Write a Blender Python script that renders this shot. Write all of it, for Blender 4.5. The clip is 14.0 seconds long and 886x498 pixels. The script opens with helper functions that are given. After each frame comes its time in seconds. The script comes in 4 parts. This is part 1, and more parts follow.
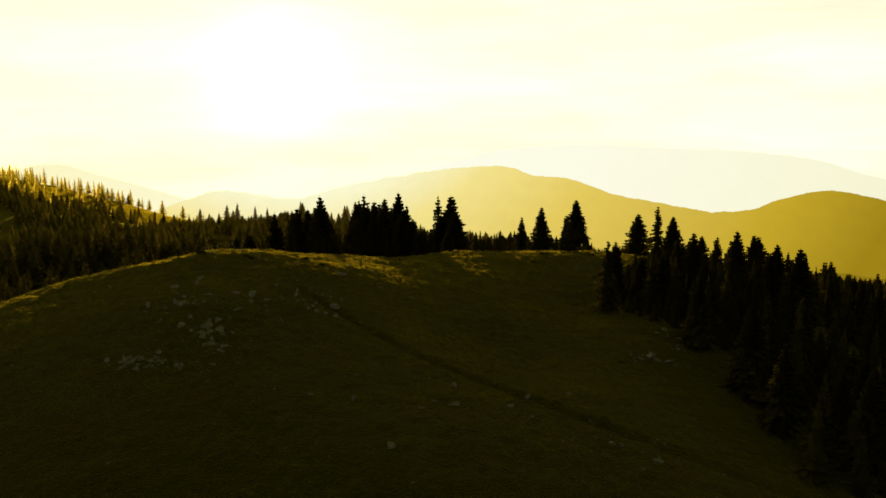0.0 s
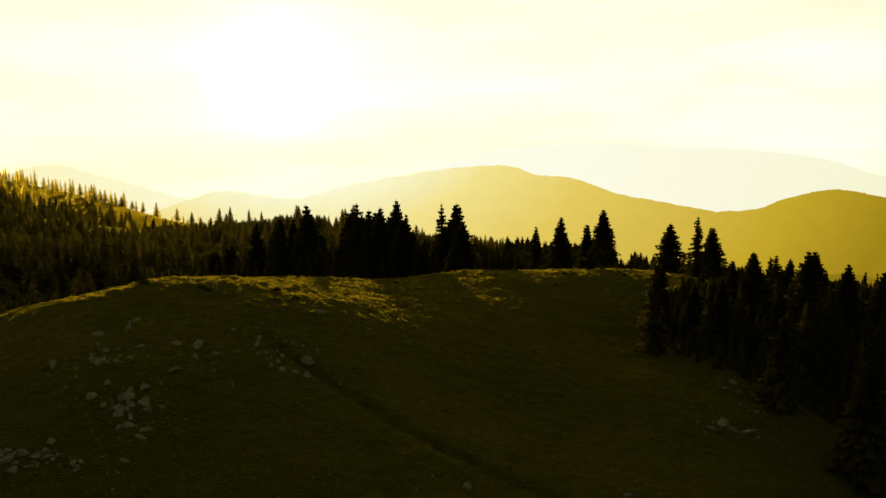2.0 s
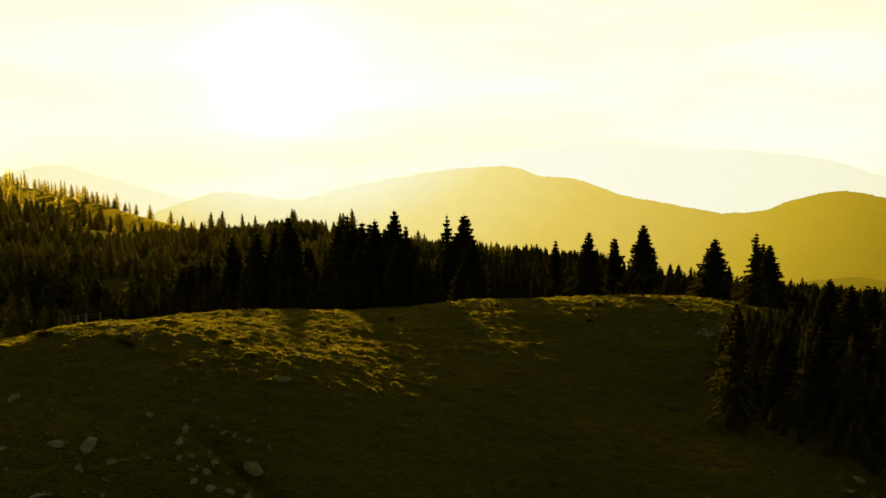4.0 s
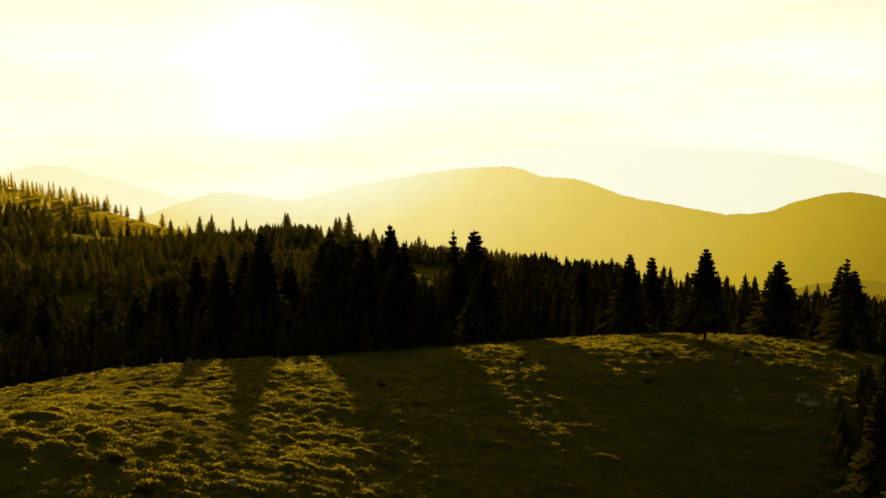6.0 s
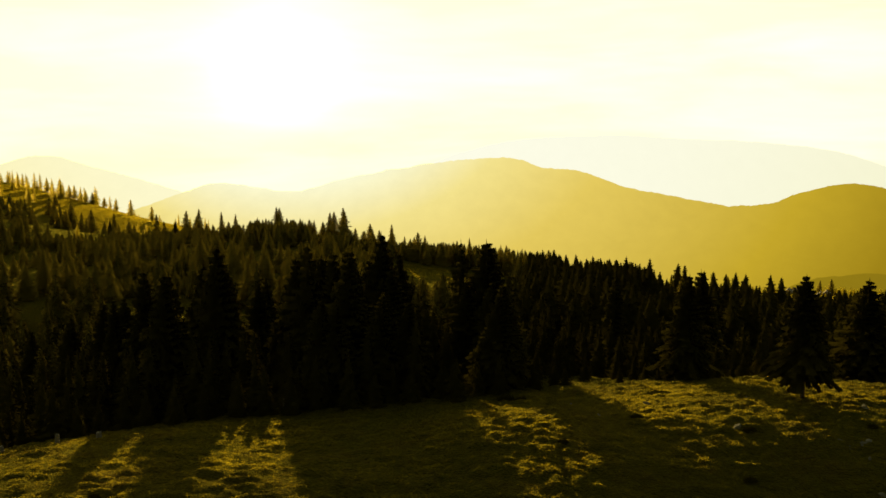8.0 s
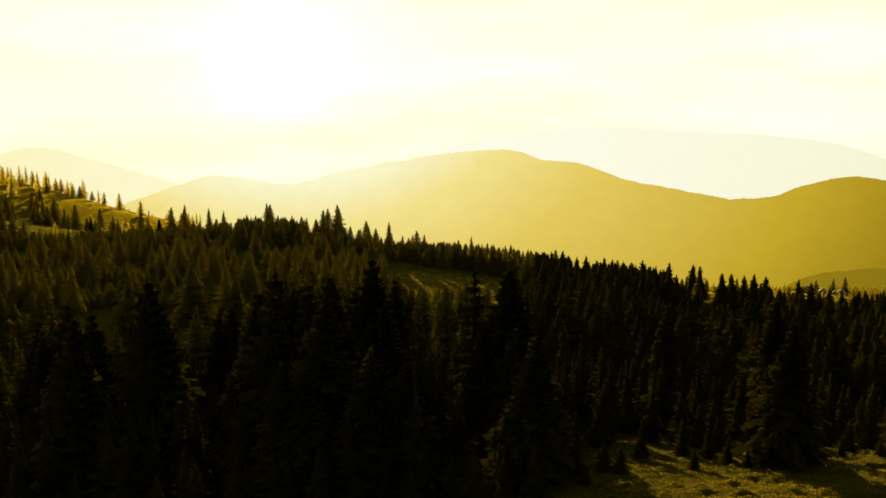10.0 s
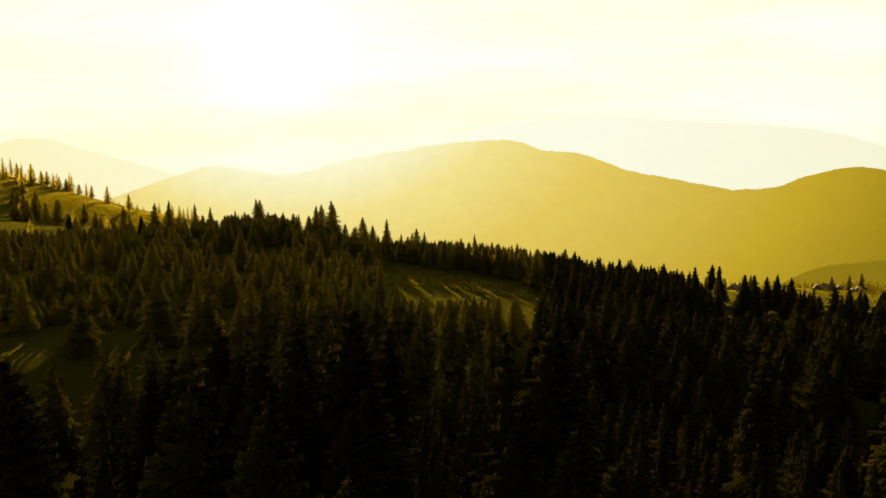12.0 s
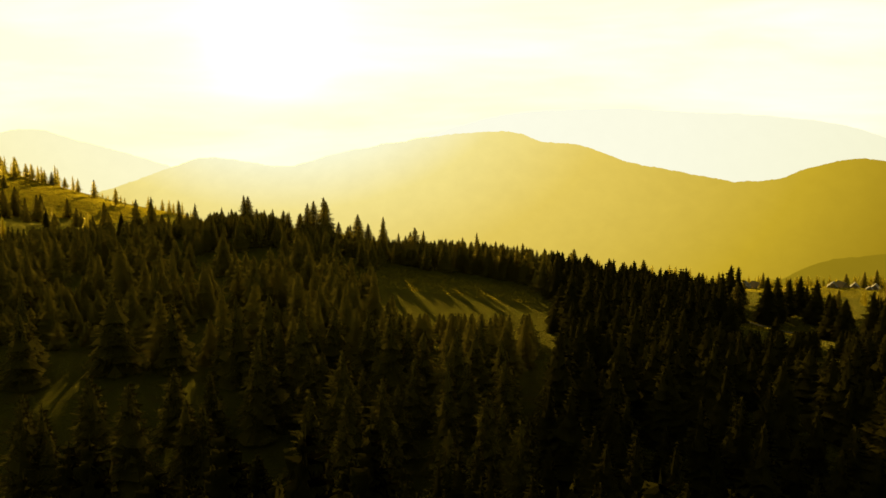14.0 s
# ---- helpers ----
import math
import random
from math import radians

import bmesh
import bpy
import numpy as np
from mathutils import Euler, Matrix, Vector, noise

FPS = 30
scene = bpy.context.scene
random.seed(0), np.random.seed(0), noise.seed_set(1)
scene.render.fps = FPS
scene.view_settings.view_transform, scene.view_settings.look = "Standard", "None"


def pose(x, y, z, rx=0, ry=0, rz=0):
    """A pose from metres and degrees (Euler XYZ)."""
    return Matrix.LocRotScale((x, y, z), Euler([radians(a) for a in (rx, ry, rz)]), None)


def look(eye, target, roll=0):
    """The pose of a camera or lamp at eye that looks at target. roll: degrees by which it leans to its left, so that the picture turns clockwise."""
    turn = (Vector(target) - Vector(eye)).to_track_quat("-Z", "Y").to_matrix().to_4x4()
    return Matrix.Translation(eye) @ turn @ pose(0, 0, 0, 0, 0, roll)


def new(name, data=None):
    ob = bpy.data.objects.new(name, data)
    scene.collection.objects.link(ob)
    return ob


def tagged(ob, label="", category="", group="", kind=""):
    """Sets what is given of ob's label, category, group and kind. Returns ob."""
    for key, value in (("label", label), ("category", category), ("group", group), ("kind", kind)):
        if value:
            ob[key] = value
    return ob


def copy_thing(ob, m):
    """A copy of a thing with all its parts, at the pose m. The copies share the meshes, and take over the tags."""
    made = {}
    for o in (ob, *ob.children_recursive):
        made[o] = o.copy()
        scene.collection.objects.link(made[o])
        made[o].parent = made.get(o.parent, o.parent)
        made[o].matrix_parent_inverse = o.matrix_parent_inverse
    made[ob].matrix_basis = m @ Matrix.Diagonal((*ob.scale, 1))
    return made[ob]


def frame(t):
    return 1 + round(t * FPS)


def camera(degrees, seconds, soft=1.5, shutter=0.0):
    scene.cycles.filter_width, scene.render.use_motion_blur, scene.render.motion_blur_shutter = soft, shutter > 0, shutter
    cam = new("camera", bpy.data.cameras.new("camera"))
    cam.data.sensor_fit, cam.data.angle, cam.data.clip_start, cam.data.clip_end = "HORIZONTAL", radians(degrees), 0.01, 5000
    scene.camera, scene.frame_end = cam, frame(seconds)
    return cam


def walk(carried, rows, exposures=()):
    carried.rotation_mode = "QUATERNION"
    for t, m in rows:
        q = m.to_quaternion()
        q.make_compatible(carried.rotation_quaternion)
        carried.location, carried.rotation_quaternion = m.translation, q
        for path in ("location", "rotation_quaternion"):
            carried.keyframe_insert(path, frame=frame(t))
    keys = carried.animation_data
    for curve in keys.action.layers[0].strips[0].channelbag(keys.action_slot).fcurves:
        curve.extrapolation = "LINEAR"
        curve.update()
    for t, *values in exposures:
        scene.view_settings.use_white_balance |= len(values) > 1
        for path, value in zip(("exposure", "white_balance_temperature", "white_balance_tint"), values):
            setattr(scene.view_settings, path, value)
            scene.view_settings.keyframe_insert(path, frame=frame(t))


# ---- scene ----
cam = camera(54.5, 14.0, soft=1.6)
METRES, EYE, TILT, LEAN, TURN = 280.0, 40.0, -7.0, 0.0, 0.0
ROWS = [
    (0.0, 0.0, 0.0, 0.0, 0.0, 0.0, -0.0),
    (0.5, -0.0005, 0.0333, 0.0043, 0.07, 0.0, 0.01),
    (1.0, -0.0013, 0.0696, 0.0091, 0.06, -0.02, 0.09),
    (1.5, -0.0018, 0.1057, 0.0138, 0.11, -0.04, 0.14),
    (2.0, -0.0026, 0.1416, 0.0186, 0.14, -0.05, 0.13),
    (2.5, -0.0036, 0.1803, 0.0234, 0.17, -0.06, 0.13),
    (3.0, -0.0045, 0.2162, 0.028, 0.22, -0.05, 0.12),
    (5.5, -0.0098, 0.3994, 0.0506, 0.34, 0.02, -0.02),
    (6.0, -0.0112, 0.4377, 0.0556, 0.33, -0.01, -0.03),
    (6.5, -0.0123, 0.4714, 0.0597, 0.3, -0.1, -0.03),
    (7.0, -0.0137, 0.5097, 0.0643, 0.27, -0.27, -0.02),
    (7.5, -0.0149, 0.5432, 0.0684, 0.29, -0.44, -0.08),
    (8.0, -0.0158, 0.5795, 0.0725, 0.28, -0.61, -0.03),
    (10.5, -0.0232, 0.7531, 0.0955, 0.16, -1.33, -0.11),
    (11.0, -0.0249, 0.7916, 0.1005, 0.12, -1.52, -0.06),
    (11.5, -0.0265, 0.8227, 0.104, 0.1, -1.65, -0.09),
    (12.0, -0.0275, 0.8591, 0.1083, 0.12, -1.81, -0.06),
    (12.5, -0.0286, 0.8908, 0.1119, 0.07, -1.93, -0.01),
    (13.0, -0.0296, 0.9261, 0.1156, 0.07, -2.07, -0.05),
    (13.5, -0.0307, 0.9563, 0.1196, 0.04, -2.22, -0.05),
    (14.0, -0.0318, 0.9918, 0.1229, 0.02, -2.38, -0.04),
]
walk(cam, [(t, pose(0, 0, EYE, TILT, LEAN, TURN) @ pose(METRES * x, METRES * y, METRES * z, 90 + pitch, roll, yaw)) for t, x, y, z, yaw, pitch, roll in ROWS], exposures=[(0.0, 1.0, 6500, 10)])
AUREOLE_WIDE, AUREOLE_TIGHT = 0.68, 0.28

# ---- light ----
SUN_YAW, SUN_UP = 11.0, 4.1      # degrees left of the camera's heading, degrees above the horizon
SUN_DIR = Vector((-math.sin(radians(SUN_YAW)) * math.cos(radians(SUN_UP)), math.cos(radians(SUN_YAW)) * math.cos(radians(SUN_UP)), math.sin(radians(SUN_UP))))

world = bpy.data.worlds.new("morning_sky")
scene.world = world
world.use_nodes = True
wn, wl = world.node_tree.nodes, world.node_tree.links
wn.clear()


def wnode(kind, **values):
    n = wn.new(kind)
    for key, value in values.items():
        n.inputs[key].default_value = value
    return n


def wmath(op, a, b=None, clamp=False):
    n = wn.new("ShaderNodeMath")
    n.operation, n.use_clamp = op, clamp
    for k, v in enumerate((a, b)):
        if v is None:
            continue
        if isinstance(v, (int, float)):
            n.inputs[k].default_value = v
        else:
            wl.new(v, n.inputs[k])
    return n.outputs[0]


sky = wn.new("ShaderNodeTexSky")
sky.sky_type, sky.sun_disc = "NISHITA", False
sky.sun_elevation, sky.sun_rotation = radians(SUN_UP), radians(-SUN_YAW)
sky.altitude, sky.air_density, sky.dust_density, sky.ozone_density = 1500, 0.6, 7.0, 0.2
sky_bg = wnode("ShaderNodeBackground", Strength=0.027)
tint = wn.new("ShaderNodeMix")      # dust in the low morning air takes the blue out
tint.data_type, tint.blend_type = "RGBA", "MULTIPLY"
tint.inputs[0].default_value, tint.inputs[7].default_value = 1.0, (1.0, 0.90, 0.22, 1)
wl.new(sky.outputs[0], tint.inputs[6])
wl.new(tint.outputs[2], sky_bg.inputs[0])
coord = wn.new("ShaderNodeTexCoord")
dot = wn.new("ShaderNodeVectorMath")
dot.operation = "DOT_PRODUCT"
dot.inputs[1].default_value = SUN_DIR
wl.new(coord.outputs["Generated"], dot.inputs[0])
toward = wmath("MAXIMUM", dot.outputs["Value"], 0.0)
# thin bright cloud sheet: streaks drawn out along the horizon
mapping = wn.new("ShaderNodeMapping")
mapping.inputs["Scale"].default_value = (2.2, 2.2, 14.0)
wl.new(coord.outputs["Generated"], mapping.inputs["Vector"])
cloud = wnode("ShaderNodeTexNoise", Scale=1.6, Detail=6.0, Roughness=0.55, Distortion=0.4)
wl.new(mapping.outputs[0], cloud.inputs["Vector"])
streak = wn.new("ShaderNodeMapRange")
for k, v in zip(("From Min", "From Max", "To Min", "To Max"), (0.40, 0.74, 0.93, 1.22)):
    streak.inputs[k].default_value = v
wl.new(cloud.outputs[0], streak.inputs["Value"])
# glow of the hazy air: a low belt that fades upward and away from the sun, and a narrow aureole
up = wn.new("ShaderNodeSeparateXYZ")
wl.new(coord.outputs["Generated"], up.inputs[0])
haze = wn.new("ShaderNodeMapRange")
haze.interpolation_type = "SMOOTHSTEP"
for k, v in zip(("From Min", "From Max", "To Min", "To Max"), (0.12, 0.55, 1.0, 0.10)):
    haze.inputs[k].default_value = v
wl.new(up.outputs[2], haze.inputs["Value"])
low_glow = wmath("MULTIPLY", wmath("ADD", wmath("MULTIPLY", wmath("POWER", toward, 1.6), 0.82), 0.18), AUREOLE_WIDE)
wide = wmath("MULTIPLY", wmath("MULTIPLY", low_glow, haze.outputs[0]), streak.outputs[0])
tight = wmath("MULTIPLY", wmath("POWER", toward, 760.0), AUREOLE_TIGHT)
# a grey cloud bank high in the west, torn by the same streaks
bank = None
for axis, middle, half in ((0, 0.42, 0.17), (2, 0.156, 0.020)):
    share = wmath("DIVIDE", up.outputs[axis], wmath("MAXIMUM", up.outputs[1], 0.05))
    off = wmath("POWER", wmath("ABSOLUTE", wmath("DIVIDE", wmath("SUBTRACT", share, middle), half)), 2.0)
    bank = off if bank is None else wmath("ADD", bank, off)
bank = wmath("MULTIPLY", wmath("SUBTRACT", 1.0, bank, True), wmath("SUBTRACT", 1.35, cloud.outputs[0]))
wide = wmath("MULTIPLY", wide, wmath("SUBTRACT", 1.0, wmath("MULTIPLY", bank, 0.36)))
wide_bg = wn.new("ShaderNodeBackground")
air = wn.new("ShaderNodeValToRGB")      # the belt is yellow round the sun and paler away from it
for k, (at, blue) in enumerate(((0.3, 0.50), (0.80, 0.74), (0.93, 0.60), (1.0, 0.44))):
    stop = air.color_ramp.elements[k] if k < 2 else air.color_ramp.elements.new(at)
    stop.position, stop.color = at, (1.0, 0.97, blue, 1)
wl.new(toward, air.inputs[0])
paler = wn.new("ShaderNodeMix")
paler.data_type, paler.inputs[7].default_value = "RGBA", (0.98, 0.97, 0.93, 1)
wl.new(bank, paler.inputs[0])
wl.new(air.outputs[0], paler.inputs[6])
wl.new(paler.outputs[2], wide_bg.inputs["Color"])
wl.new(wide, wide_bg.inputs["Strength"])
tight_bg = wnode("ShaderNodeBackground", Color=(1.0, 0.98, 0.95, 1))
wl.new(tight, tight_bg.inputs["Strength"])
add_1, add_2, world_out = wn.new("ShaderNodeAddShader"), wn.new("ShaderNodeAddShader"), wn.new("ShaderNodeOutputWorld")
wl.new(sky_bg.outputs[0], add_1.inputs[0])
wl.new(wide_bg.outputs[0], add_1.inputs[1])
wl.new(add_1.outputs[0], add_2.inputs[0])
wl.new(tight_bg.outputs[0], add_2.inputs[1])
wl.new(add_2.outputs[0], world_out.inputs[0])

sun_data = bpy.data.lights.new("sun", "SUN")
sun_data.energy, sun_data.angle, sun_data.color = 5.0, radians(0.6), (1.0, 0.74, 0.26)
sun = new("sun", sun_data)
sun.matrix_world = look(SUN_DIR * 3000, (0, 0, 0))

# ---- materials ----


def material(name):
    m = bpy.data.materials.new(name)
    m.use_nodes = True
    nt = m.node_tree
    nt.nodes.clear()
    out = nt.nodes.new("ShaderNodeOutputMaterial")
    return m, nt.nodes, nt.links, out


def noise_node(nodes, links, vector, scale, detail=4.0, rough=0.6):
    n = nodes.new("ShaderNodeTexNoise")
    n.inputs["Scale"].default_value, n.inputs["Detail"].default_value, n.inputs["Roughness"].default_value = scale, detail, rough
    links.new(vector, n.inputs["Vector"])
    return n.outputs[0]


def ramp(nodes, links, fac, stops):
    n, stops = nodes.new("ShaderNodeValToRGB"), list(stops)
    while len(n.color_ramp.elements) < len(stops):
        n.color_ramp.elements.new(0.5)
    for e, (at, colour) in zip(n.color_ramp.elements, stops):
        e.position, e.color = at, (*colour, 1)
    links.new(fac, n.inputs[0])
    return n.outputs[0]


def mix_colour(nodes, links, fac, a, b, blend="MIX"):
    n = nodes.new("ShaderNodeMix")
    n.data_type, n.blend_type = "RGBA", blend
    for socket, v in ((n.inputs[0], fac), (n.inputs[6], a), (n.inputs[7], b)):
        if isinstance(v, (int, float)):
            socket.default_value = v
        elif isinstance(v, tuple):
            socket.default_value = (*v, 1)
        else:
            links.new(v, socket)
    return n.outputs[2]


def bump(nodes, links, height, strength, distance):
    n = nodes.new("ShaderNodeBump")
    n.inputs["Strength"].default_value, n.inputs["Distance"].default_value = strength, distance
    links.new(height, n.inputs["Height"])
    return n.outputs[0]


def principled(nodes, links, out, colour, roughness=0.8, normal=None, gloss=0.0):
    n = nodes.new("ShaderNodeBsdfPrincipled")
    n.inputs["Roughness"].default_value = roughness
    n.inputs["Specular IOR Level"].default_value = gloss
    if isinstance(colour, tuple):
        n.inputs["Base Color"].default_value = (*colour, 1)
    else:
        links.new(colour, n.inputs["Base Color"])
    if normal:
        links.new(normal, n.inputs["Normal"])
    if out:
        links.new(n.outputs[0], out.inputs[0])
    return n


def grass_material():
    m, nodes, links, out = material("mountain_pasture")
    tc = nodes.new("ShaderNodeTexCoord").outputs["Object"]
    big, mid, fine = noise_node(nodes, links, tc, 0.03), noise_node(nodes, links, tc, 0.55, 5), noise_node(nodes, links, tc, 3.4, 5)
    green = ramp(nodes, links, big, ((0.32, (0.026, 0.034, 0.004)), (0.66, (0.072, 0.061, 0.009))))
    dry = mix_colour(nodes, links, ramp(nodes, links, mid, ((0.45, (0, 0, 0)), (0.75, (1, 1, 1)))), green, (0.09, 0.07, 0.012))
    bare = noise_node(nodes, links, tc, 0.13, 6, 0.7)
    dry = mix_colour(nodes, links, ramp(nodes, links, bare, ((0.50, (0, 0, 0)), (0.66, (0.85, 0.85, 0.85)))), dry, (0.060, 0.036, 0.012))
    speck = mix_colour(nodes, links, ramp(nodes, links, fine, ((0.35, (1, 1, 1)), (0.5, (0, 0, 0)))), dry, (0.028, 0.026, 0.006))
    height = nodes.new("ShaderNodeMath")
    height.operation = "ADD"
    links.new(mid, height.inputs[0])
    links.new(fine, height.inputs[1])
    turf = principled(nodes, links, out, speck, 0.9, bump(nodes, links, height.outputs[0], 1.0, 0.75))
    turf.inputs["Sheen Weight"].default_value, turf.inputs["Sheen Roughness"].default_value = 0.34, 0.24
    turf.inputs["Sheen Tint"].default_value = (1.0, 0.86, 0.10, 1)
    return m


def leaf_material(name, dark, light, through_colour, share, scale=1.5, fuzz=0.0, gaps=0.0, forward=0.0):
    """Foliage: a dull upper side, light that shines through thin needles or blades, partly straight on as thin
    waxy needles pass it, and gaps between the needles of a spray. Fuzz, forward and gaps also pale far crowns in place
    of haze."""
    m, nodes, links, out = material(name)
    tc = nodes.new("ShaderNodeTexCoord").outputs["Object"]
    info = nodes.new("ShaderNodeObjectInfo").outputs["Random"]
    island = nodes.new("ShaderNodeNewGeometry").outputs["Random Per Island"]
    tone = mix_colour(nodes, links, noise_node(nodes, links, tc, scale), dark, light)
    tone = mix_colour(nodes, links, island, tone, mix_colour(nodes, links, info, dark, light))
    face = principled(nodes, links, None, tone, 0.75)
    face.inputs["Sheen Weight"].default_value, face.inputs["Sheen Roughness"].default_value = fuzz, 0.9
    face.inputs["Sheen Tint"].default_value = (1.0, 0.84, 0.22, 1)
    back = nodes.new("ShaderNodeBsdfTranslucent")
    links.new(mix_colour(nodes, links, island, through_colour, tuple(c * 0.75 for c in through_colour)), back.inputs[0])
    shader = mix_shader(nodes, links, share, face.outputs[0], back.outputs[0])
    if forward:
        needle = nodes.new("ShaderNodeBsdfRefraction")
        needle.inputs["Color"].default_value = (0.95, 0.74, 0.14, 1)
        needle.inputs["Roughness"].default_value, needle.inputs["IOR"].default_value = 0.75, 1.35
        shader = mix_shader(nodes, links, forward, shader, needle.outputs[0])
    if gaps:
        shader = mix_shader(nodes, links, gaps, shader, nodes.new("ShaderNodeBsdfTransparent").outputs[0])
    links.new(shader, out.inputs[0])
    return m


def mix_shader(nodes, links, share, a, b):
    n = nodes.new("ShaderNodeMixShader")
    n.inputs[0].default_value = share
    links.new(a, n.inputs[1])
    links.new(b, n.inputs[2])
    return n.outputs[0]


def bark_material():
    m, nodes, links, out = material("spruce_bark")
    tc = nodes.new("ShaderNodeTexCoord").outputs["Object"]
    n = noise_node(nodes, links, tc, 9.0, 6)
    principled(nodes, links, out, ramp(nodes, links, n, ((0.3, (0.035, 0.024, 0.016)), (0.7, (0.095, 0.07, 0.05)))), 0.95, bump(nodes, links, n, 0.9, 0.05))
    return m


def stone_material():
    m, nodes, links, out = material("weathered_limestone")
    tc = nodes.new("ShaderNodeTexCoord").outputs["Object"]
    n, fine = noise_node(nodes, links, tc, 1.6, 5), noise_node(nodes, links, tc, 12.0, 5)
    base = ramp(nodes, links, n, ((0.3, (0.16, 0.145, 0.11)), (0.65, (0.30, 0.275, 0.215))))
    lichen = mix_colour(nodes, links, ramp(nodes, links, fine, ((0.52, (0, 0, 0)), (0.62, (1, 1, 1)))), base, (0.12, 0.12, 0.09))
    principled(nodes, links, out, lichen, 0.9, bump(nodes, links, fine, 0.7, 0.08))
    return m


def wood_material(name, dark, light, scale=6.0, roughness=0.6, gloss=0.3):
    m, nodes, links, out = material(name)
    tc = nodes.new("ShaderNodeTexCoord").outputs["Object"]
    mp = nodes.new("ShaderNodeMapping")
    mp.inputs["Scale"].default_value = (1.0, 1.0, 0.15)
    links.new(tc, mp.inputs["Vector"])
    n = noise_node(nodes, links, mp.outputs[0], scale, 5)
    principled(nodes, links, out, ramp(nodes, links, n, ((0.3, dark), (0.7, light))), roughness, bump(nodes, links, n, 0.5, 0.02), gloss)
    return m


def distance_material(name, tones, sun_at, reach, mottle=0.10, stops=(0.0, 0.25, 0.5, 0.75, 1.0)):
    """A ridge kilometres off: a glowing backdrop with lit morning haze painted as emission, brightest under the sun."""
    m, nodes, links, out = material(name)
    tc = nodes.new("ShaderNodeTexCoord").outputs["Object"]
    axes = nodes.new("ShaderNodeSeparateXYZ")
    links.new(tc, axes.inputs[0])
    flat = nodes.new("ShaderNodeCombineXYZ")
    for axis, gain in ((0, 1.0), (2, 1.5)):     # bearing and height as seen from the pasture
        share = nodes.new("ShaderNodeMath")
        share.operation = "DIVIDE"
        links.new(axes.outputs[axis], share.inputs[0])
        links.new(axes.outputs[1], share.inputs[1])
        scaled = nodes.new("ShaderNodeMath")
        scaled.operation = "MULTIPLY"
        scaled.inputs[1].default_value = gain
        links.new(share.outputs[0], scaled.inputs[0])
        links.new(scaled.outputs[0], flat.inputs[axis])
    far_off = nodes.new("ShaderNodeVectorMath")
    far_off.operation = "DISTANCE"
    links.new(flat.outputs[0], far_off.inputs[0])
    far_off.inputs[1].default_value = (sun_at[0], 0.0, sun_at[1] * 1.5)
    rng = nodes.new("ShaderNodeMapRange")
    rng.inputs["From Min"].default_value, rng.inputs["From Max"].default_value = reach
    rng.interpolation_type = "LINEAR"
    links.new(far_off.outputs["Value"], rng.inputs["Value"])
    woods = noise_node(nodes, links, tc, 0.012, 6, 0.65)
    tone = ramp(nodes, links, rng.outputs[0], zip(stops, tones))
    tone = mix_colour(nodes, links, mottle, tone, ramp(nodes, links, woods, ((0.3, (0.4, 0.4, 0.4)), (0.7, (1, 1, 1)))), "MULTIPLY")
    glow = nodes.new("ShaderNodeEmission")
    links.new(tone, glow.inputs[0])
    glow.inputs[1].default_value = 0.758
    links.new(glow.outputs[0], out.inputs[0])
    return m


GRASS = grass_material()
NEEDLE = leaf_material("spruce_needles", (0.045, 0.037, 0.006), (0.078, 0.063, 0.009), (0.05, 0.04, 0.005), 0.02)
# lighter copies of the needles: haze put into the foliage colour of farther woods
VALLEY_HAZE_NEEDLE = leaf_material("valley_needles_haze_tint", (0.076, 0.058, 0.006), (0.112, 0.085, 0.009), (0.06, 0.045, 0.004), 0.02, 0.2, 0.06, 0.18)
SLOPE_HAZE_NEEDLE = leaf_material("slope_needles_haze_tint", (0.115, 0.084, 0.009), (0.165, 0.121, 0.013), (0.50, 0.40, 0.02), 0.08, 0.2, 0.10, 0.40, 0.05)
HILL_HAZE_NEEDLE = leaf_material("hillside_needles_haze_tint", (0.10, 0.09, 0.012), (0.15, 0.13, 0.018), (0.66, 0.54, 0.03), 0.55, 0.2, 0.0, 0.36, 0.10)
BLADE = leaf_material("grass_blades", (0.05, 0.060, 0.009), (0.095, 0.080, 0.014), (0.52, 0.40, 0.020), 0.52, 0.4)
BARK, STONE = bark_material(), stone_material()
POST_WOOD = wood_material("weathered_post_wood", (0.10, 0.085, 0.07), (0.24, 0.21, 0.18))
HUT_WOOD = wood_material("dark_larch_boards", (0.07, 0.045, 0.03), (0.17, 0.11, 0.07))
EARTH = wood_material("dry_pale_earth", (0.22, 0.175, 0.10), (0.36, 0.30, 0.19), 0.8, 0.95, 0.0)
SHINGLE = wood_material("silver_shingles", (0.13, 0.095, 0.045), (0.24, 0.175, 0.085), 3.0, 0.6, 0.15)
GABLE_WOOD = wood_material("pale_gable_boards", (0.24, 0.17, 0.09), (0.42, 0.31, 0.18))

